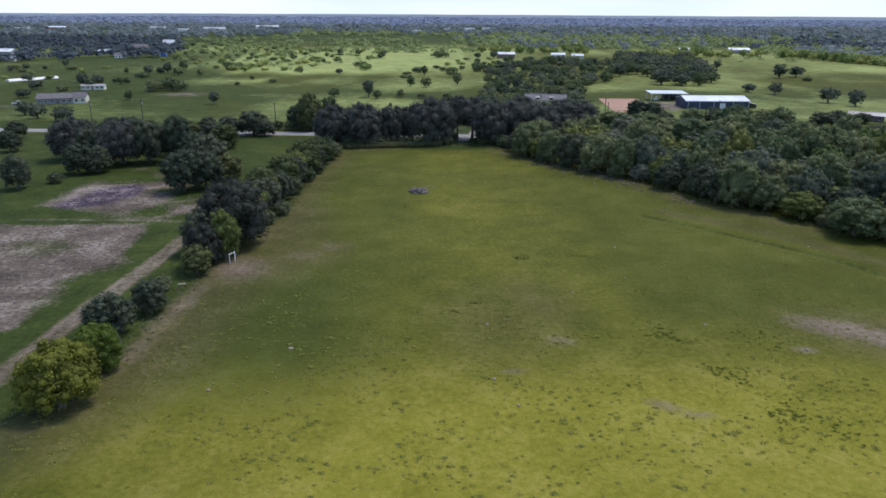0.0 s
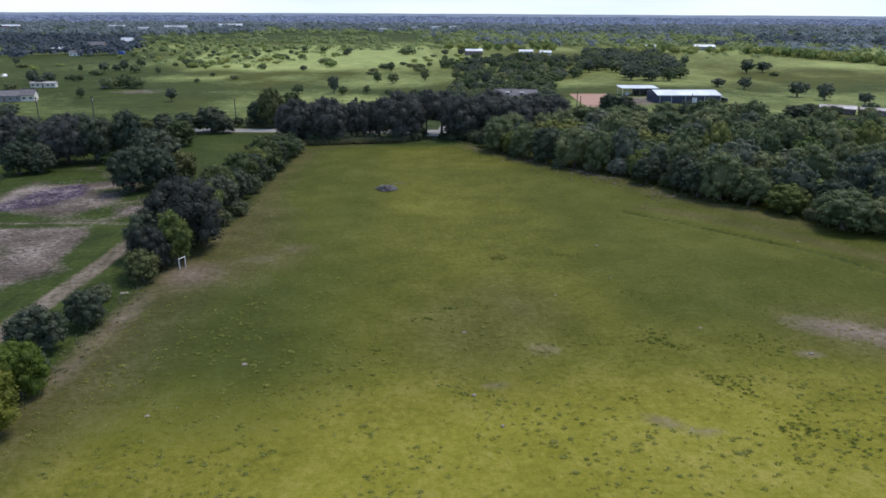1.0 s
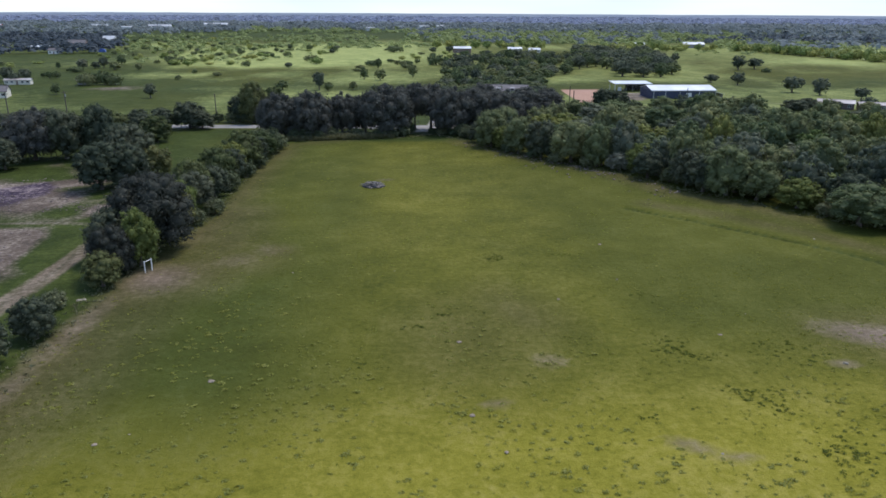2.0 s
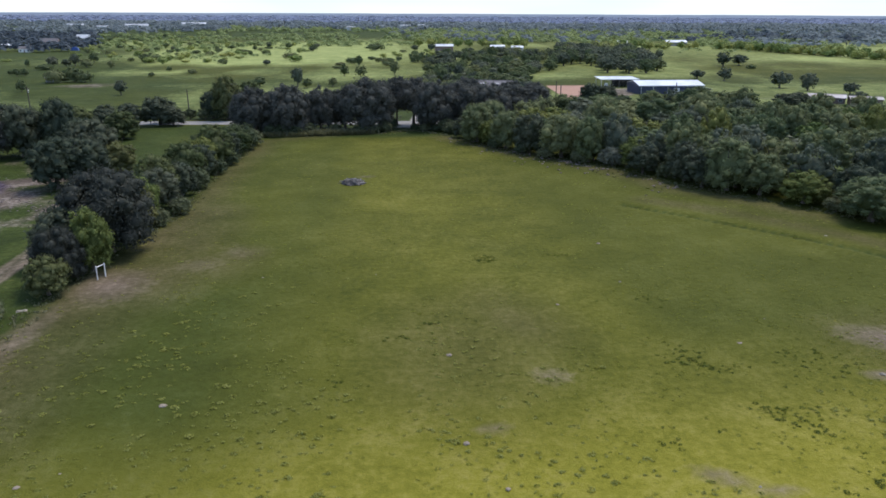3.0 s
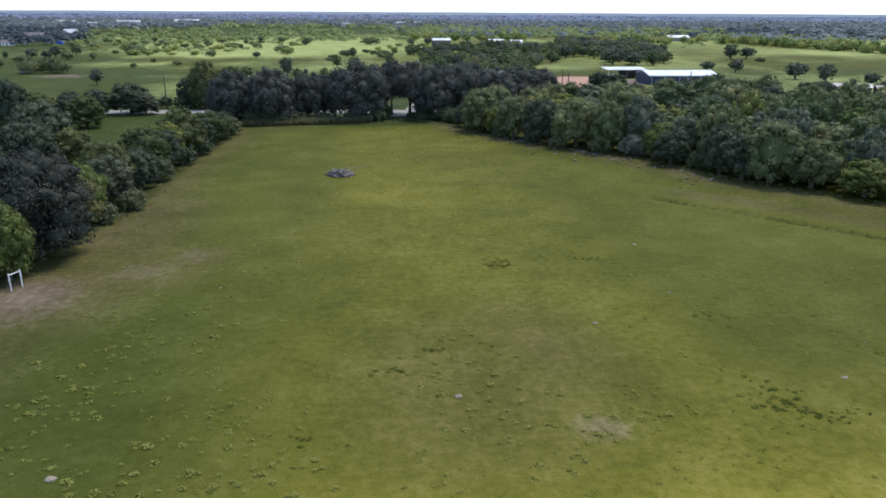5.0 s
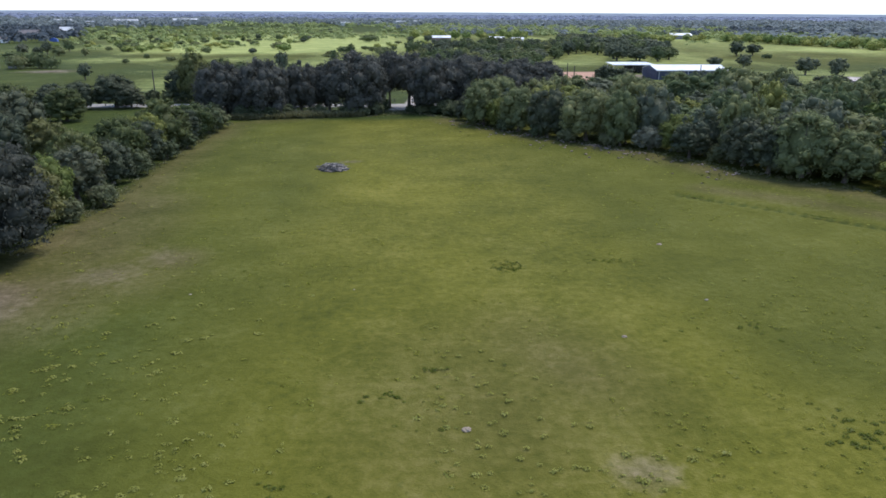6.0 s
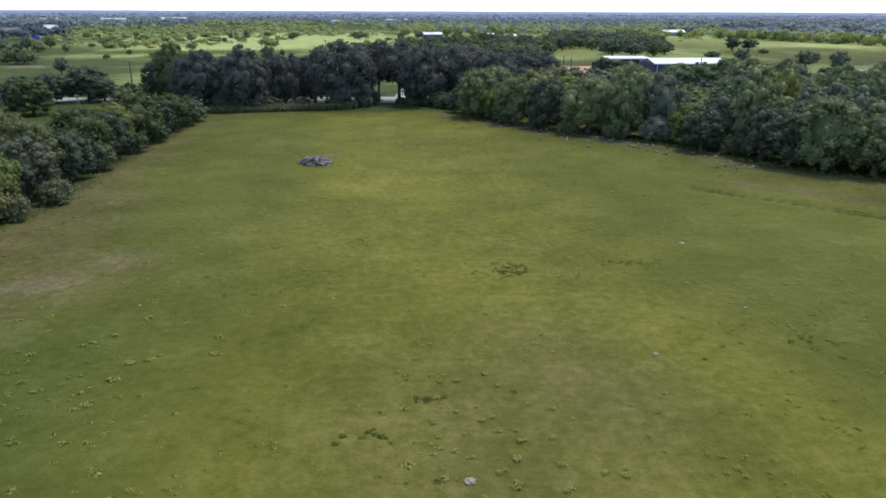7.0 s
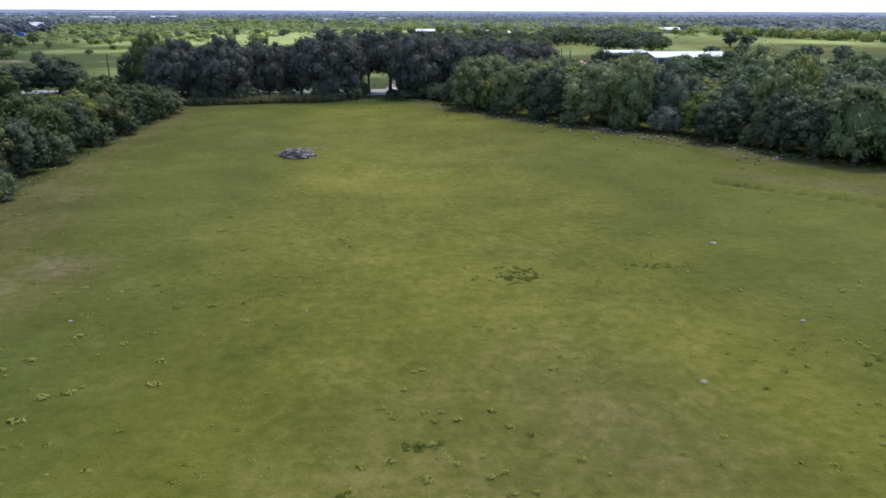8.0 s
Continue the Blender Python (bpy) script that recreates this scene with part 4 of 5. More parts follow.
for x, y in fill([(19, 305), (20, 373), (69, 415), (77, 394), (69, 365), (63, 295), (50, 285)], 7.0, 33):
    if inside(x, y, [(35, 332), (61, 330), (61, 352), (35, 352)]):
        continue
    tree(rng.choice(["far_dark", "far_green"], p=[0.3, 0.7]), x, y, rng.uniform(4, 7.4), rng.uniform(3.2, 5.2), "trees round the farmhouse")
for poly, gap, seed, group in (
        ([(-157, 542), (-253, 645), (-375, 1081), (-268, 1124), (-158, 904), (-64, 834), (-53, 745), (-105, 586)], 22, 41, "bushes in the sunny meadow"),
        ([(-32, 497), (50, 551), (70, 733), (19, 701), (-19, 557)], 20, 42, "bushes by the pond"),
        ([(-408, 305), (-250, 488), (-262, 586), (-470, 520)], 26, 43, "bushes round the homestead")):
    for x, y in fill(poly, gap, seed, 1500):
        tree(rng.choice(["far_bush", "far_bright", "far_green", "far_bright"]), x, y, rng.uniform(2.0, 5.5), rng.uniform(2.2, 5.5), group)


# ---- far woods: past counting ----
def far_woods(name, label, mat, polys, seed, lift=0.9):
    """polys: polygon, trees, lowest and greatest height, lowest and greatest radius."""
    rng = np.random.default_rng(seed)
    vs, ts = [], []
    for poly, count, h0, h1, r0, r1, sprays in polys:
        xs, ys = [p[0] for p in poly], [p[1] for p in poly]
        px, py = rng.uniform(min(xs), max(xs), count * 4), rng.uniform(min(ys), max(ys), count * 4)
        ok = inside(px, py, poly)
        px, py = px[ok][:count], py[ok][:count]
        n = len(px)
        h, r = rng.uniform(h0, h1, n), rng.uniform(r0, r1, n)
        d = rng.normal(size=(n, sprays, 3))
        d /= np.linalg.norm(d, axis=2)[:, :, None]
        d[:, :, 2] = np.abs(d[:, :, 2]) * 1.1 - 0.18
        lump = 0.78 + 0.32 * np.sin(d[:, :, 0] * 5 + px[:, None]) * np.sin(d[:, :, 1] * 6 + py[:, None])
        size = np.stack([r, r, h * 0.62], 1)[:, None, :]
        p = d * size * lump[:, :, None]
        p[:, :, 2] += h[:, None] * 0.34
        p[:, :, 2] = np.clip(p[:, :, 2], 0.2, None) + fall(px, py)[:, None]
        p[:, :, 0] += px[:, None]
        p[:, :, 1] += py[:, None]
        nrm = d + rng.normal(size=d.shape) * 0.2
        nrm[:, :, 2] += lift
        nrm /= np.linalg.norm(nrm, axis=2)[:, :, None]
        u = np.cross(nrm, rng.normal(size=d.shape))
        u /= np.linalg.norm(u, axis=2)[:, :, None]
        v = np.cross(nrm, u)
        a = (r[:, None] * rng.uniform(0.16, 0.34, (n, sprays)))[:, :, None]
        vs.append(np.stack([p - u * a, p + v * a * 0.75, p + u * a, p - v * a * 0.75], 2).reshape(-1, 3))
        ts.append(np.repeat(rng.uniform(0, 1, n), sprays * 4))
    vs, ts = np.concatenate(vs), np.concatenate(ts)
    me = fast_mesh(name, vs, np.arange(len(vs)).reshape(-1, 4))
    at = me.attributes.new("tint", 'FLOAT', 'POINT')
    at.data.foreach_set("value", ts.astype(np.float32))
    me.materials.append(mat)
    return tagged(new(name, me), label, "woods", kind="stuff")


far_woods("far_woods", "green woods across the plain, haze painted into their colour", FAR_LEAF["dark"], (
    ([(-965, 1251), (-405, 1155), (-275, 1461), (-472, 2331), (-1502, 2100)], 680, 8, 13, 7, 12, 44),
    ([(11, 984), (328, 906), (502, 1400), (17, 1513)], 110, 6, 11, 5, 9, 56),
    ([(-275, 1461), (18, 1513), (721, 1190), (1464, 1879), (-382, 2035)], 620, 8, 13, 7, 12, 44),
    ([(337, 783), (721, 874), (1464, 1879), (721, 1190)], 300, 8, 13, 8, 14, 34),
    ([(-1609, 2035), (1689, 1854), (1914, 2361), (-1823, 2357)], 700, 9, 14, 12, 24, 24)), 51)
far_woods("dark_woods", "dark woods and gardens round the far houses, painted hazy blue", FAR_LEAF["shade"], (
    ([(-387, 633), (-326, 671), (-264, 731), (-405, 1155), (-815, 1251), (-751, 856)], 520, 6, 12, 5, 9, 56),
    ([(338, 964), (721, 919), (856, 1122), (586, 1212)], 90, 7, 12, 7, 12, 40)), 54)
# The blue of these woods is haze put into the leaf colour.
far_woods("distant_woods", "woods towards the horizon, painted blue with haze", FAR_LEAF["blue"], (
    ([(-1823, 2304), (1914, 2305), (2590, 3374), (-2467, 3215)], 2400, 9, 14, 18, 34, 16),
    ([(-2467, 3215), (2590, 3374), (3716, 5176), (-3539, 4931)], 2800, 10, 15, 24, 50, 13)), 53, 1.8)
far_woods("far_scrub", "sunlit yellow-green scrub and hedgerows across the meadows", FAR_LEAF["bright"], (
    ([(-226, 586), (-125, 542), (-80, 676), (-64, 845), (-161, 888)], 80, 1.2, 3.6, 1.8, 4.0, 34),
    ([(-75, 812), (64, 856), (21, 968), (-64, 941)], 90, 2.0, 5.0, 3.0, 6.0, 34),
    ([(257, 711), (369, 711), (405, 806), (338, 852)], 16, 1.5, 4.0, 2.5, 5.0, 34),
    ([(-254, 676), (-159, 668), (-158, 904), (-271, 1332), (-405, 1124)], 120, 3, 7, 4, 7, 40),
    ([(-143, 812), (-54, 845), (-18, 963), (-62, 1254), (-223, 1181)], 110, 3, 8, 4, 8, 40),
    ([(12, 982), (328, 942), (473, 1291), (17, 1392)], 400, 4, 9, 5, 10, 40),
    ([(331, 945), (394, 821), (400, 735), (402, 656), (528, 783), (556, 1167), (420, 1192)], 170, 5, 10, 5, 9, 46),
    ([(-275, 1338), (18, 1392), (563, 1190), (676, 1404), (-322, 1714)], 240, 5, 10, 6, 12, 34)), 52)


# ---- buildings ----
def thing(name, label, category, x, y, turn=0, group=""):
    ob = new(name)
    ob.matrix_basis = pose(x, y, fall(x, y), 0, 0, turn)
    return tagged(ob, label, category, group)


def gable_body(w, d, eave, ridge):
    """A closed body with gables at both ends; the ridge runs along x."""
    bm = bmesh.new()
    ends = [[bm.verts.new((x, y, z)) for y, z in ((0, -0.1), (d, -0.1), (d, eave), (d / 2, ridge), (0, eave))] for x in (0, w)]
    bm.faces.new(ends[0])
    bm.faces.new(ends[1][::-1])
    for k in range(5):
        bm.faces.new((ends[0][k], ends[1][k], ends[1][(k + 1) % 5], ends[0][(k + 1) % 5]))
    bmesh.ops.recalc_face_normals(bm, faces=bm.faces[:])
    return bm


def sheet(x0, x1, low, high, thick, ribs):
    """A sloping sheet from the low edge (y, z) to the high one, its top folded into standing ribs."""
    bm = bmesh.new()
    top = [(x0, 0.0)]
    for i in range(ribs):
        x = x0 + (x1 - x0) * (i + 0.5) / ribs
        top += [(x - 0.06, 0.0), (x - 0.03, 0.06), (x + 0.03, 0.06), (x + 0.06, 0.0)]
    top.append((x1, 0.0))
    edge = []
    for y, z in (low, high):
        row = [bm.verts.new((x, y, z + thick + up)) for x, up in top]
        edge.append((row, bm.verts.new((x0, y, z)), bm.verts.new((x1, y, z))))
    (a, a0, a1), (b, b0, b1) = edge
    for k in range(len(top) - 1):
        bm.faces.new((a[k], a[k + 1], b[k + 1], b[k]))
    bm.faces.new((a0, a1, b1, b0))
    bm.faces.new([a0, a1] + a[::-1])
    bm.faces.new([b0, b1] + b[::-1])
    bm.faces.new((a0, b0, b[0], a[0]))
    bm.faces.new((a1, b1, b[-1], a[-1]))
    bmesh.ops.recalc_face_normals(bm, faces=bm.faces[:])
    return bm


def roof_slab(w, d, eave, ridge, front, over=0.45, thick=0.14, ribs=0):
    """One roof slope with its overhang, ribbed where it is sheet metal."""
    slope = (ridge - eave) / (d / 2)
    return sheet(-over, w + over, (-over if front else d + over, eave - over * slope + 0.03), (d / 2, ridge + 0.03), thick, ribs)


def window(parent, x, z, w, h, y=0.0, out=-1):
    """A framed window on a wall that faces along y."""
    bm = bmesh.new()
    y0, y1 = sorted((y, y + out * 0.08))
    for a in ((x - 0.08, y0, z - 0.08, x + w + 0.08, y1, z), (x - 0.08, y0, z + h, x + w + 0.08, y1, z + h + 0.08), (x - 0.08, y0, z, x, y1, z + h), (x + w, y0, z, x + w + 0.08, y1, z + h), (x + w / 2 - 0.03, y0, z, x + w / 2 + 0.03, y1, z + h)):
        add_box(bm, *a)
    win = part("window", bm, WHITE_PAINT, parent)
    q0, q1 = sorted((y - out * 0.05, y + out * 0.03))
    part("pane", box(x, q0, z, x + w, q1, z + h), GLASS, win)


def house(name, label, x, y, turn, w, d, eave, ridge, walls, roof, windows=4, doors=1, ribs=0, category="house", group=""):
    ob = thing(name, label, category, x, y, turn, group)
    part("wall", gable_body(w, d, eave, ridge), walls, ob)
    for front in (True, False):
        part("roof", roof_slab(w, d, eave, ridge, front, ribs=ribs), roof, ob)
    part("ridge_cap", box(-0.5, d / 2 - 0.2, ridge + 0.12, w + 0.5, d / 2 + 0.2, ridge + 0.24), roof, ob)
    for i in range(windows):
        wx = w * (i + 0.5) / windows - 0.6
        if doors and i == windows // 2:
            part("door", box(wx, -0.06, 0, wx + 1.0, 0.05, 2.05), BROWN_SIDING, ob)
            continue
        window(ob, wx, 0.95, 1.2, min(1.1, eave - 1.5))
    return ob


# the blue barn
def barn():
    w, d, eave, ridge = 30.4, 15.8, 3.75, 5.3
    ob = thing("barn", "long dark blue metal barn with a pale metal roof", "barn", 117.0, 342.5, 0.0)
    body = part("wall", gable_body(w, d, eave, ridge), BLUE_METAL, ob)
    bm = bmesh.new()
    for i in range(60):
        add_box(bm, 0.25 + i * 0.5, -0.05, 0.1, 0.31 + i * 0.5, 0, eave - 0.1)
    for i in range(30):
        yy = 0.3 + i * 0.5
        add_box(bm, -0.05, yy, 0.1, 0, yy + 0.06, eave)
    part("wall_rib", bm, BLUE_METAL, body)
    for front in (True, False):
        part("roof", roof_slab(w, d, eave, ridge, front, 0.3, 0.12, 40), ROOF_METAL, ob)
    part("ridge_cap", box(-0.35, d / 2 - 0.25, ridge + 0.11, w + 0.35, d / 2 + 0.25, ridge + 0.22, bevel=0.03), ROOF_METAL, ob)
    for x in (1.0, 6.6, 13.4, 22.6, w - 0.25):
        part("downpipe", box(x, -0.14, 0.0, x + 0.16, -0.05, eave), WHITE_PAINT, ob, "white downpipe")
    part("fascia", box(-0.3, -0.42, eave - 0.30, w + 0.3, -0.32, eave - 0.02), WHITE_PAINT, ob)
    for x in (16.4, 17.75):
        leaf = part("door", box(x, -0.12, 0.05, x + 1.25, -0.04, 2.6), WHITE_PAINT, ob, "white double door leaf")
        part("door_rib", box(x + 0.1, -0.15, 1.2, x + 1.15, -0.121, 1.35), WHITE_PAINT, leaf)
        part("door_handle", box(x + 0.1, -0.18, 1.0, x + 0.16, -0.122, 1.18), STEEL, leaf)
    for x in (3.2, 24.4):
        dr = part("roller_door", box(x, -0.1, 0.05, x + 3.6, -0.03, 3.2), BLUE_METAL, ob)
        for k in range(8):
            part("slat", box(x + 0.05, -0.13, 0.15 + k * 0.38, x + 3.55, -0.101, 0.47 + k * 0.38), BLUE_METAL, dr)
    # lean-to at the end
    lean = thing("lean_to", "pale metal lean-to shelter against the barn", "shelter", 147.75, 345.0, 0.0)
    for x, z in ((0.4, 2.75), (4.4, 1.85)):
        for y in (0.3, 4.5, 8.7):
            part("post", box(x - 0.08, y - 0.08, -0.1, x + 0.08, y + 0.08, z), GREY_WOOD, lean)
    bm = bmesh.new()
    add_box(bm, 0, 0, 0, 4.9, 9.2, 0.1, pose(0.05, 0, 2.88, 0, 13, 0))
    part("roof", bm, ROOF_METAL, lean)
    part("side_sheet", box(0.35, 8.75, 0, 4.4, 8.85, 1.8), CREAM_SIDING, lean)
    part("end_sheet", box(4.45, 0.3, 0, 4.55, 8.8, 1.7), CREAM_SIDING, lean)


barn()


# the open pole shed
def pole_shed():
    w, d = 18.6, 9.8
    ob = thing("pole_shed", "open pole shed with a pale metal roof", "shed", 109.0, 373.5, 0.0)
    for i in range(5):
        for y, z in ((0.3, 3.55), (d - 0.3, 3.98)):
            x = 0.3 + i * (w - 0.6) / 4
            part("post", box(x - 0.11, y - 0.11, -0.1, x + 0.11, y + 0.11, z), WHITE_PAINT if i == 0 else GREY_WOOD, ob)
    for y, z in ((0.3, 3.55), (d - 0.3, 3.98)):
        part("beam", box(0, y - 0.08, z, w, y + 0.08, z + 0.28), GREY_WOOD, ob)
    part("roof", sheet(-0.5, w + 0.5, (-0.5, 3.80), (d + 0.5, 4.32), 0.12, 24), ROOF_METAL, ob)
    part("fascia", box(-0.5, -0.62, 3.66, w + 0.5, -0.52, 3.98), WHITE_PAINT, ob)
    part("back_sheet", box(w * 0.45, d - 0.28, 0, w, d - 0.2, 3.3), DARK_METAL, ob)


pole_shed()


def wheel(parent, x, y, r, w):
    bm = bmesh.new()
    bmesh.ops.create_cone(bm, cap_ends=True, segments=20, radius1=r, radius2=r, depth=w, matrix=pose(x, y, r, 90, 0, 0))
    bmesh.ops.bevel(bm, geom=[e for e in bm.edges if len(e.link_faces) == 2 and e.calc_face_angle(0) > 1], offset=r * 0.12, segments=2, affect='EDGES')
    ty = part("wheel", bm, RUBBER, parent)
    bm = bmesh.new()
    bmesh.ops.create_cone(bm, cap_ends=True, segments=16, radius1=r * 0.55, radius2=r * 0.55, depth=w + 0.04, matrix=pose(x, y, r, 90, 0, 0))
    part("rim", bm, STEEL, ty)


def outline_body(points, y0, y1, inset=0.0):
    """A body from a side outline, drawn in a little towards the top."""
    bm = bmesh.new()
    top = max(z for _, z in points)
    sides = [[bm.verts.new((x, y + s * inset * (z / top), z)) for x, z in points] for y, s in ((y0, 1), (y1, -1))]
    bm.faces.new(sides[0])
    bm.faces.new(sides[1][::-1])
    n = len(points)
    for k in range(n):
        bm.faces.new((sides[0][k], sides[1][k], sides[1][(k + 1) % n], sides[0][(k + 1) % n]))
    bmesh.ops.recalc_face_normals(bm, faces=bm.faces[:])
    return bm


def pickup(label, paint, x, y, turn):
    ob = thing("pickup_truck", label, "truck", x, y, turn)
    part("body", outline_body([(-2.7, 0.45), (2.75, 0.45), (2.8, 0.9), (2.6, 1.08), (1.2, 1.15), (-0.9, 1.15), (-2.7, 1.12)], -0.95, 0.95, 0.06), paint, ob)
    cab = part("cab", outline_body([(-0.9, 1.1), (1.25, 1.1), (0.6, 1.8), (-0.7, 1.83)], -0.88, 0.88, 0.16), paint, ob)
    part("windscreen", outline_body([(0.63, 1.74), (1.2, 1.18), (1.24, 1.2), (0.68, 1.77)], -0.7, 0.7), GLASS, cab)
    for y0, y1 in ((-0.86, -0.74), (0.74, 0.86)):
        part("side_window", outline_body([(-0.6, 1.24), (0.95, 1.24), (0.5, 1.7), (-0.55, 1.7)], y0, y1), GLASS, cab)
    part("bed_cover", box(-2.6, -0.8, 1.12, -0.95, 0.8, 1.16), DARK_METAL, ob)
    part("front_bumper", box(2.7, -0.9, 0.4, 2.9, 0.9, 0.62, bevel=0.04), STEEL, ob)
    part("rear_bumper", box(-2.85, -0.9, 0.42, -2.68, 0.9, 0.6, bevel=0.04), STEEL, ob)
    for yy in (-0.7, 0.55):
        part("headlight", box(2.72, yy, 0.72, 2.82, yy + 0.16, 0.9), WHITE_PAINT, ob)
    for wx in (-1.75, 1.75):
        for wy in (-0.86, 0.86):
            wheel(ob, wx, wy, 0.38, 0.24)
    return ob


pickup("white pickup truck parked beside the grey house", WHITE_PAINT, -205.5, 345.5, 20)
pickup("white pickup truck parked under the pole shed", WHITE_PAINT, 112.4, 376.0, 70)


def tractor(x, y, turn):
    ob = thing("tractor", "dark green farm tractor parked under the shed", "tractor", x, y, turn)
    part("hood", box(0.2, -0.4, 0.8, 2.0, 0.4, 1.5, bevel=0.06), DARK_METAL, ob)
    part("chassis", box(-1.1, -0.3, 0.55, 1.9, 0.3, 0.85), DARK_METAL, ob)
    part("seat", box(-0.9, -0.25, 1.25, -0.4, 0.25, 1.4, bevel=0.04), RUBBER, ob)
    for px in (-1.0, 0.1):
        for py in (-0.5, 0.5):
            part("cab_post", box(px - 0.04, py - 0.04, 1.2, px + 0.04, py + 0.04, 2.5), DARK_METAL, ob)
    part("cab_roof", box(-1.2, -0.65, 2.5, 0.3, 0.65, 2.6, bevel=0.03), DARK_METAL, ob)
    part("exhaust", tube([(1.2, 0.2, 1.5), (1.2, 0.2, 2.3)], [0.05, 0.05]), DARK_METAL, ob)
    for py in (-0.8, 0.8):
        wheel(ob, -0.7, py, 0.78, 0.42)
        wheel(ob, 1.6, py, 0.45, 0.28)


tractor(117.0, 377.6, 100)
tractor(121.3, 377.0, 80)


def trailer(x, y, turn):
    ob = thing("farm_trailer", "dark flatbed farm trailer under the shed", "trailer", x, y, turn)
    part("deck", box(-2.5, -1.1, 0.8, 2.5, 1.1, 0.95), GREY_WOOD, ob)
    part("drawbar", box(2.5, -0.08, 0.6, 4.0, 0.08, 0.75), DARK_METAL, ob)
    part("headboard", box(2.4, -1.1, 0.95, 2.5, 1.1, 2.0), DARK_METAL, ob)
    for wx in (-0.6, 0.6):
        for wy in (-1.0, 1.0):
            wheel(ob, wx, wy, 0.42, 0.25)


trailer(125.2, 377.2, 95)

# the homes and sheds beyond the road
house("farmhouse", "long grey farmhouse with a brown shingle roof", -197, 346.5, 15, 16, 9, 2.7, 4.7, GREY_SIDING, SHINGLE, 6)
# stands for the farmhouse's own end wall; the sun on it is in the cream
house("annex", "end of the farmhouse, cream for its sunlit gable wall", -181.4, 350.7, 15, 5.6, 9.0, 2.9, 5.0, CREAM_SIDING, SHINGLE, 2, 0)
house("garden_shed", "small dark garden shed behind the farmhouse", -194.7, 363, 8, 4.2, 3.1, 2.6, 3.44, BROWN_SIDING, DARK_METAL, 1, 0, category="shed")
house("storage_cabin", "white storage cabin behind the farmhouse", -202, 362, 5, 4.7, 3.1, 2.71, 3.33, WHITE_PAINT, ROOF_METAL, 1, 0, category="shed")
house("mobile_home", "low mobile home with a dull streaked roof in the meadow", -207.6, 412.3, 8, 12.6, 4.5, 2.4, 2.95, CREAM_SIDING, RUST_METAL, 5, 1)
house("tin_shed", "small weathered shed beside the bushes", -169.7, 411.9, 10, 5.7, 4.2, 2.29, 3.12, GREY_SIDING, RUST_METAL, 1, 0, category="shed")
house("ranch_house", "low ranch house with a rust-streaked metal roof", 174.2, 304.3, -30, 13.4, 7.7, 2.47, 3.39, BROWN_SIDING, RUST_METAL, 4, 1, 20)
house("ranch_outbuilding", "low outbuilding with a pale metal roof", 187, 295.8, -22, 11.3, 6.1, 2.36, 3.07, BROWN_SIDING, RUST_METAL, 2, 0, 18, category="shed")
home = house("brick_house", "grey roofed house between the trees", 40.6, 350.5, -8, 19.8, 11.5, 2.91, 5.2, CREAM_SIDING, SHINGLE, 5)
for gx in (5.0, 11.5):
    face = gable_body(2.2, 2.6, 1.2, 1.8)
    bmesh.ops.transform(face, matrix=pose(gx, 0.6, 2.9), verts=face.verts[:])
    dormer = part("dormer", face, GREY_SIDING, home, "grey gabled dormer")
    part("pane", box(gx + 0.5, 0.54, 3.2, gx + 1.7, 0.62, 3.95), GLASS, dormer)
house("far_barn", "long low barn with a pale roof in the far meadow", 55.6, 733.4, 2, 17.1, 9.6, 4.26, 5.97, BROWN_SIDING, ROOF_METAL, 3, 1, 16, "barn")
house("meadow_barn", "large pale barn at the meadow's far edge", 345, 880, -8, 24, 13, 4.4, 6.6, GREY_SIDING, ROOF_METAL, 3, 1, 20, "barn")
house("meadow_shed", "small pale shed near the large barn", 295, 910.3, -10, 11.3, 6.8, 3.38, 4.73, CREAM_SIDING, ROOF_METAL, 2, 1, 8, "shed")
house("row_house", "long low white house before the woods", -370.3, 784.3, 4, 25.7, 8.6, 3, 4.28, WHITE_PAINT, ROOF_METAL, 7, 1)
house("brown_house", "brown house with a dark roof before the woods", -355, 831.9, 3, 18.2, 10.7, 4.5, 7.94, BROWN_SIDING, SHINGLE, 4, 1)
house("white_cottage", "tall white house between the woods", -358.3, 938.2, 3, 13.9, 9.7, 4.93, 8.58, WHITE_PAINT, ROOF_METAL, 3, 1)
house("village_house", "small house with a pale roof at the village edge", -393, 647.9, 10, 10.6, 7.4, 2.96, 4.65, CREAM_SIDING, ROOF_METAL, 3, 1)
house("village_barn", "grey barn at the village edge", -447.8, 733.4, -5, 14.9, 10.7, 4.26, 6.93, GREY_SIDING, ROOF_METAL, 3, 1, 12, "barn")
house("village_house", "white village house with a shingle roof", -319.1, 708.3, 6, 9.6, 7.4, 3.19, 4.89, WHITE_PAINT, SHINGLE, 3, 1)
for x, y, w, d, e in ((-528, 1612, 73, 43, 9.7), (-686, 1722, 53, 32, 8.6), (-483, 1881, 90, 43, 8.6), (-601, 1649, 43, 21, 6.4), (-973, 1659, 64, 27, 5.9), (-78, 1573, 27, 19, 8.6), (38, 1776, 36, 21, 8.6), (80, 1791, 26, 17, 9.7),
                      (-11, 1821, 21, 15, 6.4), (270, 1685, 29, 16, 6.2), (372, 1753, 23, 16, 6.8), (698, 1910, 27, 16, 6.8), (123, 1606, 19, 13, 5.4)):
    house("warehouse", "large white warehouse far across the plain", x + 16, y - 30, 10 - x * 0.02, w * 0.62, d * 0.8, e * 0.68, e * 0.68 + d * 0.08, WHITE_PAINT, DULL_METAL, max(3, int(w / 9)), 1, 0, "warehouse", "warehouses on the plain")
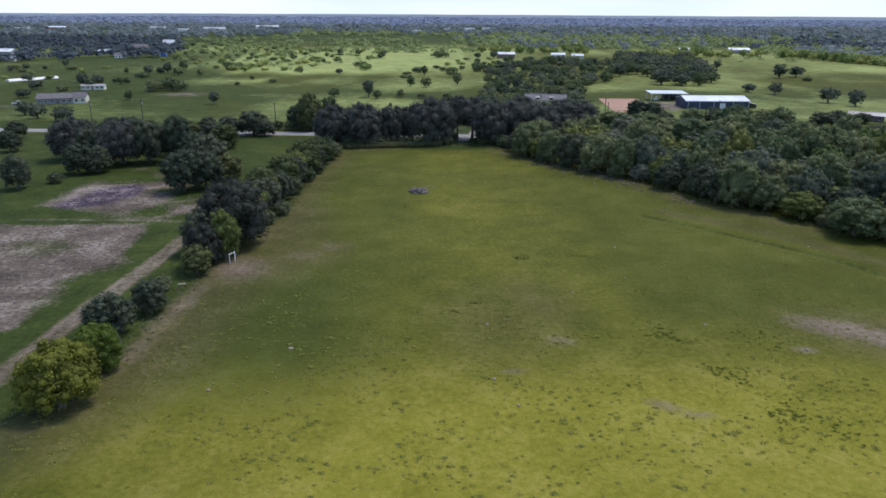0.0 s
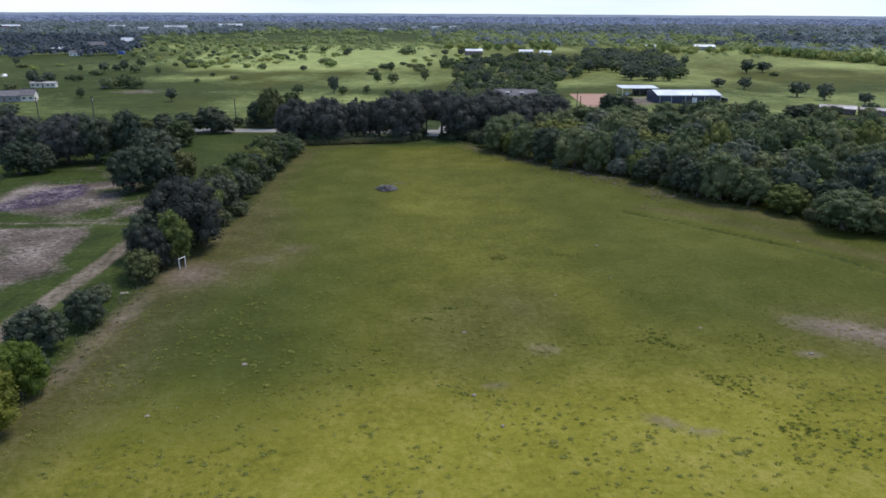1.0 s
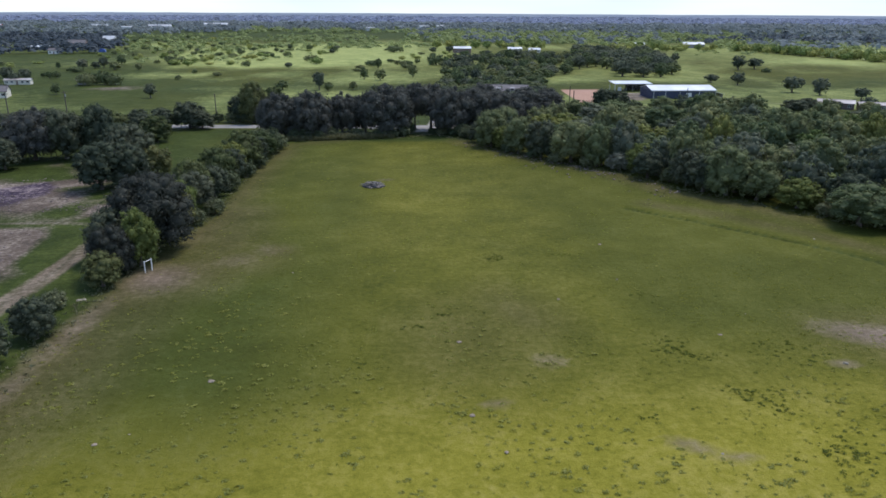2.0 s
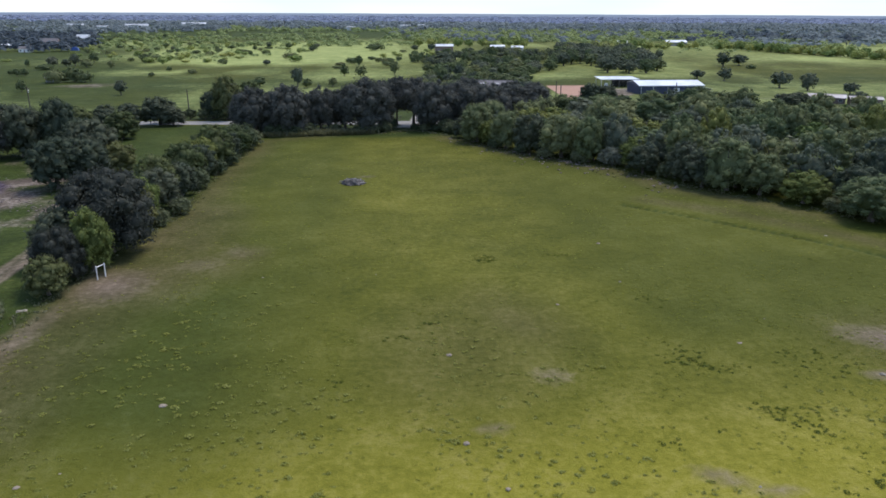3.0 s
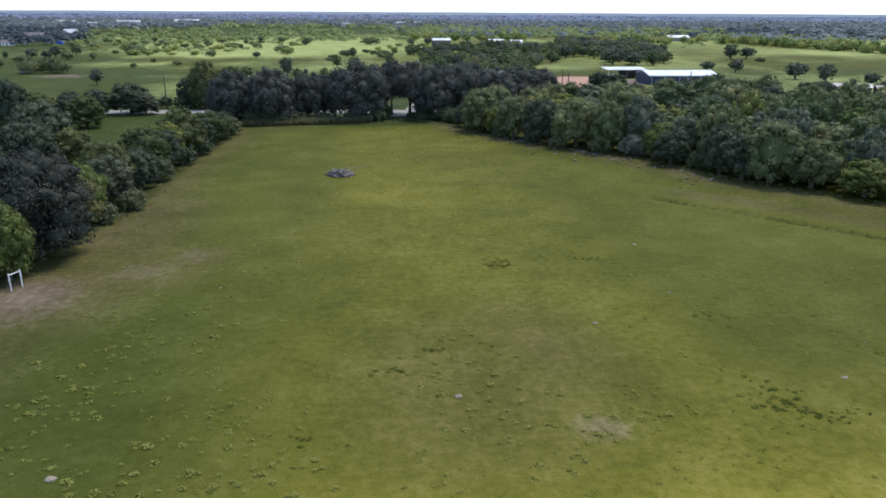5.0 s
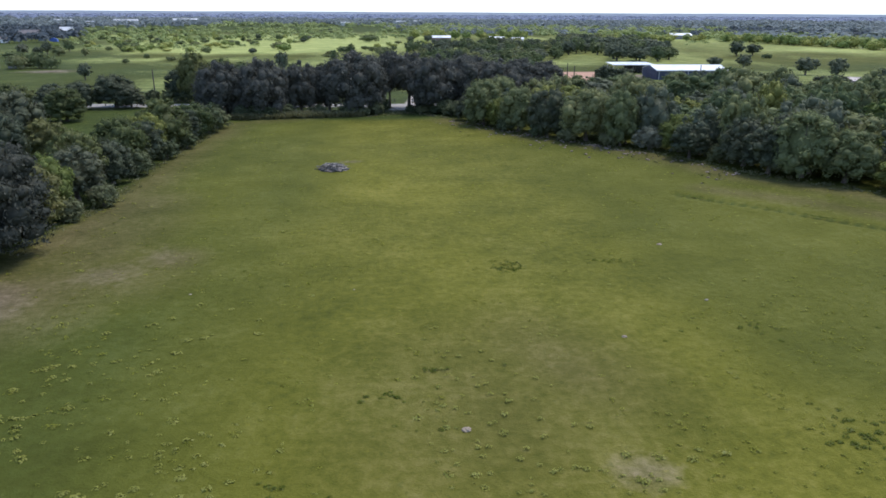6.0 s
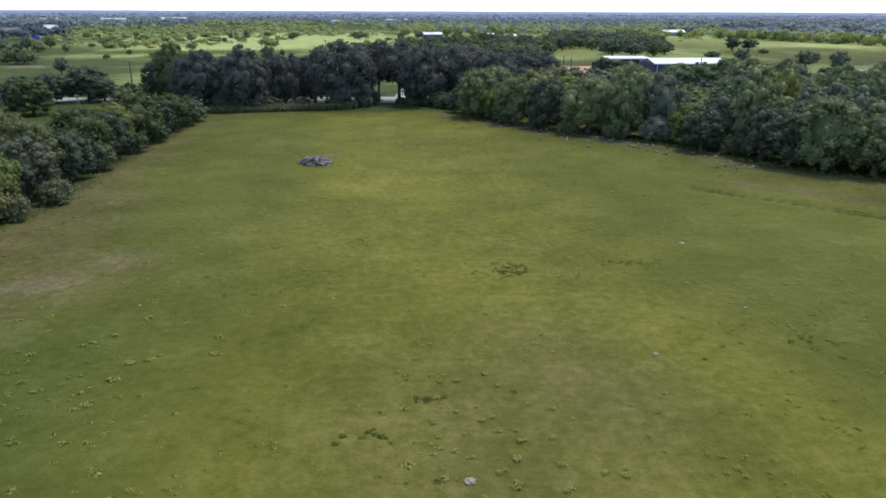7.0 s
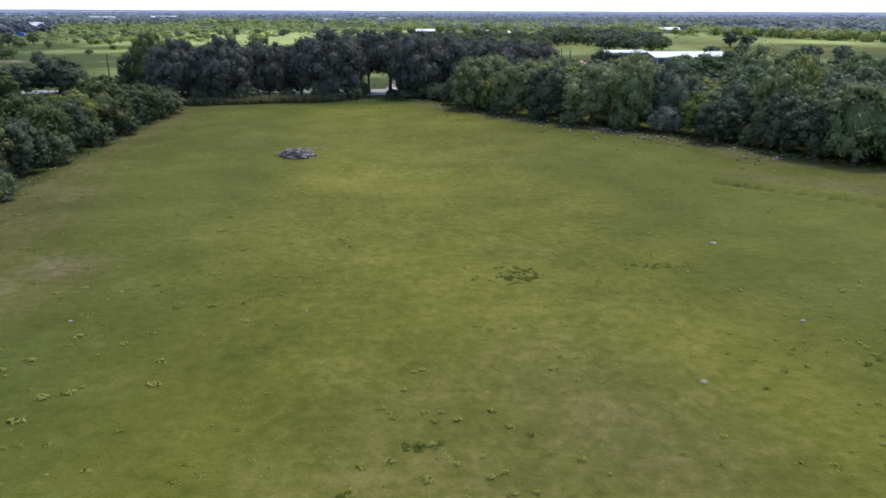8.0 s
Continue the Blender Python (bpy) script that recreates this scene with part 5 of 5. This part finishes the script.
house("red_warehouse", "long red-walled warehouse far across the plain", -901, 1670.8, 12, 42.9, 21.5, 6.44, 8.58, RED_PAINT, ROOF_METAL, 4, 1, 0, "warehouse", "warehouses on the plain")
house("white_farm_hall", "white farm hall among the trees", 112, 752, -6, 14, 8, 3.2, 4.6, WHITE_PAINT, ROOF_METAL, 3, 1, 12, "barn")
house("white_farm_hall", "white farm hall among the trees", 131, 737, -4, 11, 8, 3.0, 4.4, WHITE_PAINT, ROOF_METAL, 3, 1, 12, "barn")


def tunnel(x, y, turn, length):
    """A white plastic growing tunnel."""
    ob = thing("growing_tunnel", "long white plastic growing tunnel on the grass", "greenhouse", x, y, turn, "growing tunnels")
    bm = bmesh.new()
    rings = [[bm.verts.new((xx, 2.4 - 2.4 * math.cos(math.pi * k / 10), 1.5 * math.sin(math.pi * k / 10))) for k in range(11)] for xx in np.linspace(0, length, 16)]
    for a, b in zip(rings, rings[1:]):
        for k in range(10):
            bm.faces.new((a[k], b[k], b[k + 1], a[k + 1]))
    bm.faces.new(rings[0])
    bm.faces.new(rings[-1][::-1])
    part("sheet", bm, WHITE_PAINT, ob)
    for i in range(0, 16, 3):
        xx = length * i / 15
        part("hoop", tube([(xx, 2.4 - 2.44 * math.cos(math.pi * k / 8), 1.54 * math.sin(math.pi * k / 8)) for k in range(9)], [0.04] * 9, 5), STEEL, ob)


tunnel(-276, 459, 53, 31)
tarp = thing("tarpaulin", "blue tarpaulin over a stack at the village edge", "tarpaulin", -288.1, 741.4, 5)
part("sheet", outline_body([(0, 0), (7, 0), (6.4, 2.4), (3.6, 3.2), (0.5, 2.3)], 0, 4, 0.5), BLUE_TARP, tarp)
tarp = thing("tarpaulin", "blue tarpaulin over a stack at the village edge", "tarpaulin", -417.6, 653.6, 5)
part("sheet", outline_body([(0, 0), (7, 0), (6.4, 2.0), (3.6, 2.6), (0.5, 2.0)], 0, 4, 0.5), BLUE_TARP, tarp)


# ---- poles and fences ----
def utility_pole(x, y, h, turn, arm=True):
    ob = thing("utility_pole", "weathered wooden utility pole beside the road", "pole", x, y, turn, "utility poles")
    part("shaft", tube([(0, 0, -0.3), (0.03, 0, h * 0.5), (0.0, 0.02, h)], [0.21, 0.18, 0.15], 9), POLE_WOOD, ob)
    if arm:
        bar = part("crossarm", box(-1.1, -0.18, h - 0.75, 1.1, -0.09, h - 0.62), POLE_WOOD, ob)
        for xx in (-1.0, -0.45, 0.45, 1.0):
            part("insulator", tube([(xx, -0.135, h - 0.62), (xx, -0.135, h - 0.55), (xx, -0.135, h - 0.46)], [0.035, 0.06, 0.03], 7), PALE_STONE, bar)
        part("transformer", tube([(0.32, 0, h - 2.1), (0.32, 0, h - 2.05), (0.32, 0, h - 1.25), (0.32, 0, h - 1.2)], [0.17, 0.2, 0.2, 0.15], 10), STEEL, ob)


utility_pole(-138.9, 280.5, 9.0, 0)
utility_pole(-120.9, 285.8, 9.0, 10)
utility_pole(-68.4, 290, 7.4, 4, False)
utility_pole(-15.8, 257.6, 8.6, 0, False)
utility_pole(67.4, 289.3, 8.4, 0, False)
utility_pole(63.2, 305.1, 8.0, 0, False)
utility_pole(72.4, 316.4, 8.0, 0, False)
utility_pole(120.1, 308.9, 7.6, 0, False)


def post_fence(label, group, points, step, h, rails, mat):
    """A post-and-rail fence along a line."""
    ob = new("fence")
    tagged(ob, label, "fence", group)
    ob.matrix_basis = pose(points[0][0], points[0][1], fall(*points[0]))
    ox, oy = points[0]
    shaft = None
    for (x0, y0), (x1, y1) in zip(points, points[1:]):
        n = max(1, int(math.hypot(x1 - x0, y1 - y0) / step))
        for i in range(n + 1):
            if shaft is None:
                bm = box(-0.07, -0.07, -0.2, 0.07, 0.07, h, bevel=0.015)
                shaft = bpy.data.meshes.new("post")
                bm.to_mesh(shaft)
                bm.free()
            p = part("post", shaft, mat, ob)
            p.location = (x0 + (x1 - x0) * i / n - ox, y0 + (y1 - y0) * i / n - oy, 0)
        for k in range(rails):
            z = h * (0.92 - 0.34 * k)
            part("rail", tube([(x0 - ox, y0 - oy, z), (x1 - ox, y1 - oy, z)], [0.05, 0.05], 5), mat, ob)
    return ob


post_fence("dark rail fence round the clay riding arena", "arena fence", [(78, 325), (101, 323), (106, 342)], 2.4, 1.3, 3, POLE_WOOD)
post_fence("weathered post fence along the road verge", "road fence", [(-30, 262.5), (7, 260.5)], 2.6, 1.25, 3, GREY_WOOD)
post_fence("weathered post fence along the road verge", "road fence", [(15.5, 260.5), (34, 259)], 2.6, 1.25, 3, GREY_WOOD)

# the white post frame on the bare patch by the hedge
brace = thing("gate_frame", "white painted post frame on a bare patch", "gate", -37.5, 116.9, 0)
part("post", tube([(0, 0, -0.2), (0, 0, 1.9)], [0.085, 0.085], 10), WHITE_PAINT, brace)
part("post", tube([(0.62, 1.1, -0.2), (0.65, 1.1, 1.95)], [0.085, 0.085], 10), WHITE_PAINT, brace)
part("top_rail", tube([(-0.03, -0.05, 1.7), (0.66, 1.15, 1.8)], [0.06, 0.06], 8), WHITE_PAINT, brace)
scrap = thing("scrap_sheet", "crumpled pale sheet lying on bare soil", "scrap", -42.6, 107.0, 20)
part("sheet", outline_body([(-0.6, 0.0), (0.6, 0.0), (0.4, 0.1), (0.0, 0.06), (-0.4, 0.14)], -0.3, 0.3, 0.1), PALE_STONE, scrap)


# ---- the heap of brush and ash in the pasture ----
def brush_heap(x, y):
    rng = np.random.default_rng(77)
    ob = thing("brush_heap", "grey heap of burnt brush, logs and ash in the grass", "heap", x, y)
    bm = bmesh.new()
    bmesh.ops.create_icosphere(bm, subdivisions=4, radius=1.0)
    for v in bm.verts:
        n = noise.noise(v.co * 2.2) * 0.28 + noise.noise(v.co * 6.0) * 0.14
        v.co = Vector((v.co.x * 2.35 * (1 + n), v.co.y * 1.6 * (1 + n), max(-0.1, v.co.z * 0.78 * (1 + n * 1.3) - 0.05)))
    part("mound", bm, ASH, ob)
    for i in range(120):
        a, k = rng.uniform(0, 2 * math.pi), rng.uniform(0.2, 1.05)
        cx, cy = math.cos(a) * 2.2 * k, math.sin(a) * 1.5 * k
        cz = 0.85 * max(0.0, 1 - k * k) ** 0.5 + 0.10
        t, l, up = rng.uniform(0, math.pi), rng.uniform(0.35, 1.5), rng.uniform(-0.35, 0.45)
        dx, dy = math.cos(t) * l * 0.6, math.sin(t) * l * 0.6
        r = rng.uniform(0.02, 0.085)
        part("branch", tube([(cx - dx, cy - dy, max(0.05, cz - up * 0.6)), (cx + 0.05, cy, cz + 0.1), (cx + dx, cy + dy, max(0.06, cz + up * 0.6))], [r, r * 0.9, r * 0.6], 6),
             GREY_WOOD if i % 3 else DARK_METAL, ob, "" if i % 3 else "charred black log")


brush_heap(-5.8, 169.6)


# ---- small things in the grass ----
def lump(name, label, category, mat, x, y, r, h, seed, group):
    ob = thing(name, label, category, x, y, 0, group)
    bm = bmesh.new()
    bmesh.ops.create_icosphere(bm, subdivisions=3, radius=1.0)
    for v in bm.verts:
        n = noise.noise(v.co * 1.9 + Vector((seed, 0, 0))) * 0.35
        v.co = Vector((v.co.x * r * (1 + n), v.co.y * r * 0.8 * (1 + n), max(-0.06, v.co.z * h * (1 + n))))
    part("body", bm, mat, ob)


for i, (x, y, r) in enumerate(((6.6, 91.8, 0.3), (8.9, 69.9, 0.2), (6.5, 76, 0.28), (-20, 84, 0.35), (-27.5, 73, 0.3), (21, 104, 0.22), (33, 127, 0.3), (38, 92, 0.3))):
    lump("ant_mound", "pale bare ant mound in the pasture", "mound", ANT_SOIL, x, y, r, r * 0.45, i * 3.1, "ant mounds")
for i, (x, y, r) in enumerate(((27.8, 68.6, 0.22), (31.1, 110.9, 0.26), (48.8, 84.3, 0.45), (-1.0, 116, 0.17), (-25, 74.5, 0.2), (12, 142, 0.15), (-16, 116, 0.2), (70.5, 128, 0.4), (44, 98, 0.15))):
    lump("pale_rock", "pale limestone rock lying in the grass", "rock", PALE_STONE, x, y, r * 0.65, r * 0.34, 40 + i * 2.3, "rocks in the grass")


# ---- clods on the turned soil ----
def clods(name, label, mat, places, sizes, seed, category="grass", tall=0.34, rough=0.34):
    """Low uneven lumps, all in one mesh: clods of earth or tussocks."""
    rng = np.random.default_rng(seed)
    bv, bf = BALLS[1]
    n = len(places)
    v = bv[None] * (1 + rng.normal(size=(n, len(bv), 1)) * rough) * np.asarray(sizes)[:, None, None] * np.array([1.0, 0.8, tall])
    v[:, :, :2] += np.asarray(places)[:, None, :]
    v[:, :, 2] += np.asarray(sizes)[:, None] * 0.05
    f = (bf[None] + (np.arange(n) * len(bv))[:, None, None]).reshape(-1, 3)
    me = fast_mesh(name, v.reshape(-1, 3), np.zeros((0, 4), int), f)
    me.materials.append(mat)
    return tagged(new(name, me), label, category, kind="stuff")


rng = np.random.default_rng(91)
px, py = rng.uniform(-125, -56, 5200), rng.uniform(66, 190, 5200)
keep = (inside(px, py, DIRT_FIELD) & (value_noise(px, py, 5, 92) > 0.45)) | (inside(px, py, BURN) & (value_noise(px, py, 4, 93) > 0.5))
clods("soil_clods", "broken pale clods and debris on turned soil", CLOD, np.c_[px, py][keep], rng.uniform(0.07, 0.28, keep.sum()), 94, "soil", 0.5, 0.25)


rubble = []
rng = np.random.default_rng(96)
for (x0, y0), (x1, y1), n in ((FIELD[11], FIELD[12], 130), (FIELD[12], FIELD[13], 150), (FIELD[13], FIELD[14], 50)):
    s = rng.uniform(0, 1, n)
    off = np.abs(rng.normal(0, 2.2, n)) * rng.choice([1.0, 2.2], n) + 0.4
    rubble += list(np.c_[x0 + (x1 - x0) * s - off * 0.8, y0 + (y1 - y0) * s - off * 0.6])
clods("edge_rubble", "dark and pale lumps of earth and dead brush along the wood", CLOD, rubble, np.random.default_rng(98).uniform(0.10, 0.34, len(rubble)), 99, "soil", 0.5, 0.3)


# ---- weeds and grass ----
def tufts(name, label, mat, places, sizes, blades, seed, spread=0.8, tall=1.0, wide=1.0):
    """Tufts of bent blades, all in one mesh."""
    rng = np.random.default_rng(seed)
    n = len(places)
    p = np.repeat(np.asarray(places, float), blades, 0)
    s = np.repeat(np.asarray(sizes, float), blades)
    a = rng.uniform(0, 2 * math.pi, n * blades)
    out = np.stack([np.cos(a), np.sin(a)], 1)
    k = rng.uniform(0.1, 1.0, n * blades)
    root = p + out * (s * k * spread * 0.5)[:, None]
    tip = root + out * (s * rng.uniform(0.2, 0.7, n * blades))[:, None]
    w = (s * rng.uniform(0.16, 0.30, n * blades) * wide)[:, None]
    side = np.stack([-out[:, 1], out[:, 0]], 1) * w
    h = s * rng.uniform(0.35, 1.0, n * blades) * tall
    zero = np.zeros(n * blades) - 0.04
    v = np.stack([np.c_[root - side * 0.5, zero], np.c_[root + side * 0.5, zero], np.c_[(root + tip) / 2 + side * 0.6, h * 0.8], np.c_[tip, h]], 1)
    me = fast_mesh(name, v.reshape(-1, 3), np.arange(n * blades * 4).reshape(-1, 4))
    me.materials.append(mat)
    return tagged(new(name, me), label, "grass", kind="stuff")


def clumps(name, label, mat, places, sizes, leaves, seed, tall=0.35, leaf=0.34):
    """Low leafy clumps, each a flat heap of small leaves that lie open to the sky, all in one mesh."""
    rng = np.random.default_rng(seed)
    n = len(places) * leaves
    c, r = np.repeat(np.asarray(places, float), leaves, 0), np.repeat(np.asarray(sizes, float), leaves)
    a, q = rng.uniform(0, 2 * math.pi, n), np.sqrt(rng.uniform(0, 1, n)) * rng.uniform(0.75, 1.25, n)
    squash = np.repeat(rng.uniform(0.65, 1.0, len(places)), leaves)
    p = np.stack([c[:, 0] + np.cos(a) * q * r, c[:, 1] + np.sin(a) * q * r * squash, np.clip(1 - q * q * 0.75, 0.05, 1) * r * tall * rng.uniform(0.5, 1.1, n)], 1)
    nrm = np.stack([np.cos(a) * q * 0.5, np.sin(a) * q * 0.5, np.ones(n)], 1) + rng.normal(size=(n, 3)) * 0.3
    nrm /= np.linalg.norm(nrm, axis=1)[:, None]
    u = np.cross(nrm, rng.normal(size=(n, 3)))
    u /= np.linalg.norm(u, axis=1)[:, None]
    v = np.cross(nrm, u)
    w = (r * leaf * rng.uniform(0.5, 1.2, n))[:, None]
    verts = np.stack([p - u * w, p + v * w * 0.5, p + u * w, p - v * w * 0.5], 1).reshape(-1, 3)
    me = fast_mesh(name, verts, np.arange(n * 4).reshape(-1, 4))
    me.materials.append(mat)
    return tagged(new(name, me), label, "grass", kind="stuff")


tufts("edge_weeds", "dark weeds and dead brush along the wood", WEED, rubble, np.random.default_rng(97).uniform(0.15, 0.45, len(rubble)), 18, 97, 1.2, 0.5, 0.7)
rng = np.random.default_rng(61)
spots = []
for x, y, n, rx, ry in ((30.8, 89.2, 45, 2.6, 2.2), (33.5, 86.6, 25, 2.4, 1.0), (36, 78, 60, 3.0, 2.6), (39.3, 68.2, 60, 3.2, 3.0), (44, 65, 20, 3, 2), (14.4, 121, 45, 2.2, 1.6), (1.9, 96, 14, 1.4, 0.7), (5, 100, 10, 1.2, 0.8),
                        (-4.7, 87, 6, 0.6, 0.5), (28, 75, 10, 4, 4), (44, 88, 40, 4, 3), (25, 122, 12, 2.0, 0.8), (33, 104, 12, 3, 2)):
    spots += [(x + rng.normal() * rx * 0.6, y + rng.normal() * ry * 0.6) for _ in range(n)]
clumps("weed_patch", "dark green broadleaf weeds in clusters", WEED, spots, rng.uniform(0.12, 0.30, len(spots)), 24, 71, 0.5)
px, py = rng.uniform(-45, 100, 26000), rng.uniform(52, 236, 26000)
keep = inside(px, py, FIELD)
px, py = px[keep], py[keep]
dens = value_noise(px, py, 12, 81) * 0.6 + value_noise(px, py, 4, 82) * 0.4
pick = (dens > 0.42) & (rng.uniform(0, 1, len(px)) < 0.14)
clumps("grass_tufts", "short clumps of pasture grass", TUFT, np.c_[px, py][pick], rng.uniform(0.10, 0.34, pick.sum()), 12, 72)
px, py = rng.uniform(-45, 85, 9000), rng.uniform(52, 170, 9000)
keep = inside(px, py, FIELD) & (value_noise(px, py, 9, 83) * 0.7 + value_noise(px, py, 3, 86) * 0.3 > 0.46) & (rng.uniform(0, 1, 9000) < np.clip(1.5 - (py - 52) / 48, 0.10, 1))
pale = np.c_[px, py][keep]
clump = np.r_[rng.uniform(0.14, 0.30, keep.sum()) + 0.34 * rng.uniform(0, 1, keep.sum()) ** 3 * np.clip((115 - py[keep]) / 30, 0.1, 1), rng.uniform(0.20, 0.60, 110)]
pale = np.vstack([pale, np.c_[rng.normal(-20.5, 5.5, 110), rng.normal(99, 11, 110)]])
clumps("grass_clumps", "pale leafy clumps of pasture grass", PALE_TUFT, pale, clump * 0.75, 26, 73)
px, py = rng.uniform(-45, 85, 2600), rng.uniform(52, 225, 2600)
keep = inside(px, py, FIELD) & (value_noise(px, py, 7, 84) > 0.35) & (rng.uniform(0, 1, 2600) < 0.09 + 0.12 * np.clip((py - 125) / 30, 0, 1))
clumps("low_weeds", "scattered low dark weeds in the pasture", WEED, np.c_[px, py][keep], rng.uniform(0.10, 0.26, keep.sum()), 20, 74, 0.45)
ditch = []
for (x0, y0), (x1, y1) in zip(RUT[:6], RUT[1:7]):
    n = int(math.hypot(x1 - x0, y1 - y0) * 7)
    q = rng.uniform(0, 1, n)
    row = np.c_[x0 + (x1 - x0) * q + rng.normal(0, 0.26, n), y0 + (y1 - y0) * q + rng.normal(0, 0.26, n)]
    ditch += list(row[value_noise(row[:, 0], row[:, 1], 2.6, 89) + rng.uniform(-0.2, 0.2, n) > 0.48])
clumps("ditch_grass", "rank dark grass along the old rut", WEED, ditch, rng.uniform(0.10, 0.32, len(ditch)), 14, 78, 0.5)
px, py = rng.uniform(18, 62, 1300), rng.uniform(56, 116, 1300)
keep = (value_noise(px, py, 6, 87) * 0.6 + value_noise(px, py, 2.5, 88) * 0.4 > 0.5)
clumps("field_weeds", "small green weeds thick in the grass", TUFT, np.c_[px, py][keep], rng.uniform(0.09, 0.26, keep.sum()), 18, 77)
px, py = rng.uniform(-33, -2, 2600), rng.uniform(226.5, 234.5, 2600)
keep = py > 226.8 + 0.12 * (px + 33) + value_noise(px, py, 3, 85) * 1.5
tufts("tall_grass", "strip of tall uncut grass at the end of the pasture", REED, np.c_[px, py][keep], rng.uniform(0.9, 1.7, keep.sum()), 9, 75, 0.8, 1.0)
edge = []
for (x0, y0), (x1, y1) in zip(FIELD[9:-2], FIELD[10:-1]):
    n = int(math.hypot(x1 - x0, y1 - y0) * 5)
    s = rng.uniform(0, 1, n)
    edge += list(np.c_[x0 + (x1 - x0) * s + rng.normal(0.6, 1.0, n), y0 + (y1 - y0) * s + rng.normal(0.6, 1.0, n)])
for (x0, y0), (x1, y1) in zip(FIELD[1:7], FIELD[2:8]):
    n = int(math.hypot(x1 - x0, y1 - y0) * 4)
    s = rng.uniform(0, 1, n)
    edge += list(np.c_[x0 + (x1 - x0) * s + rng.normal(-0.8, 0.9, n), y0 + (y1 - y0) * s + rng.normal(0, 0.8, n)])
tufts("verge_grass", "rough grass and weeds at the foot of the trees", REED, edge, rng.uniform(0.2, 0.6, len(edge)), 8, 76, 1.2, 0.6)
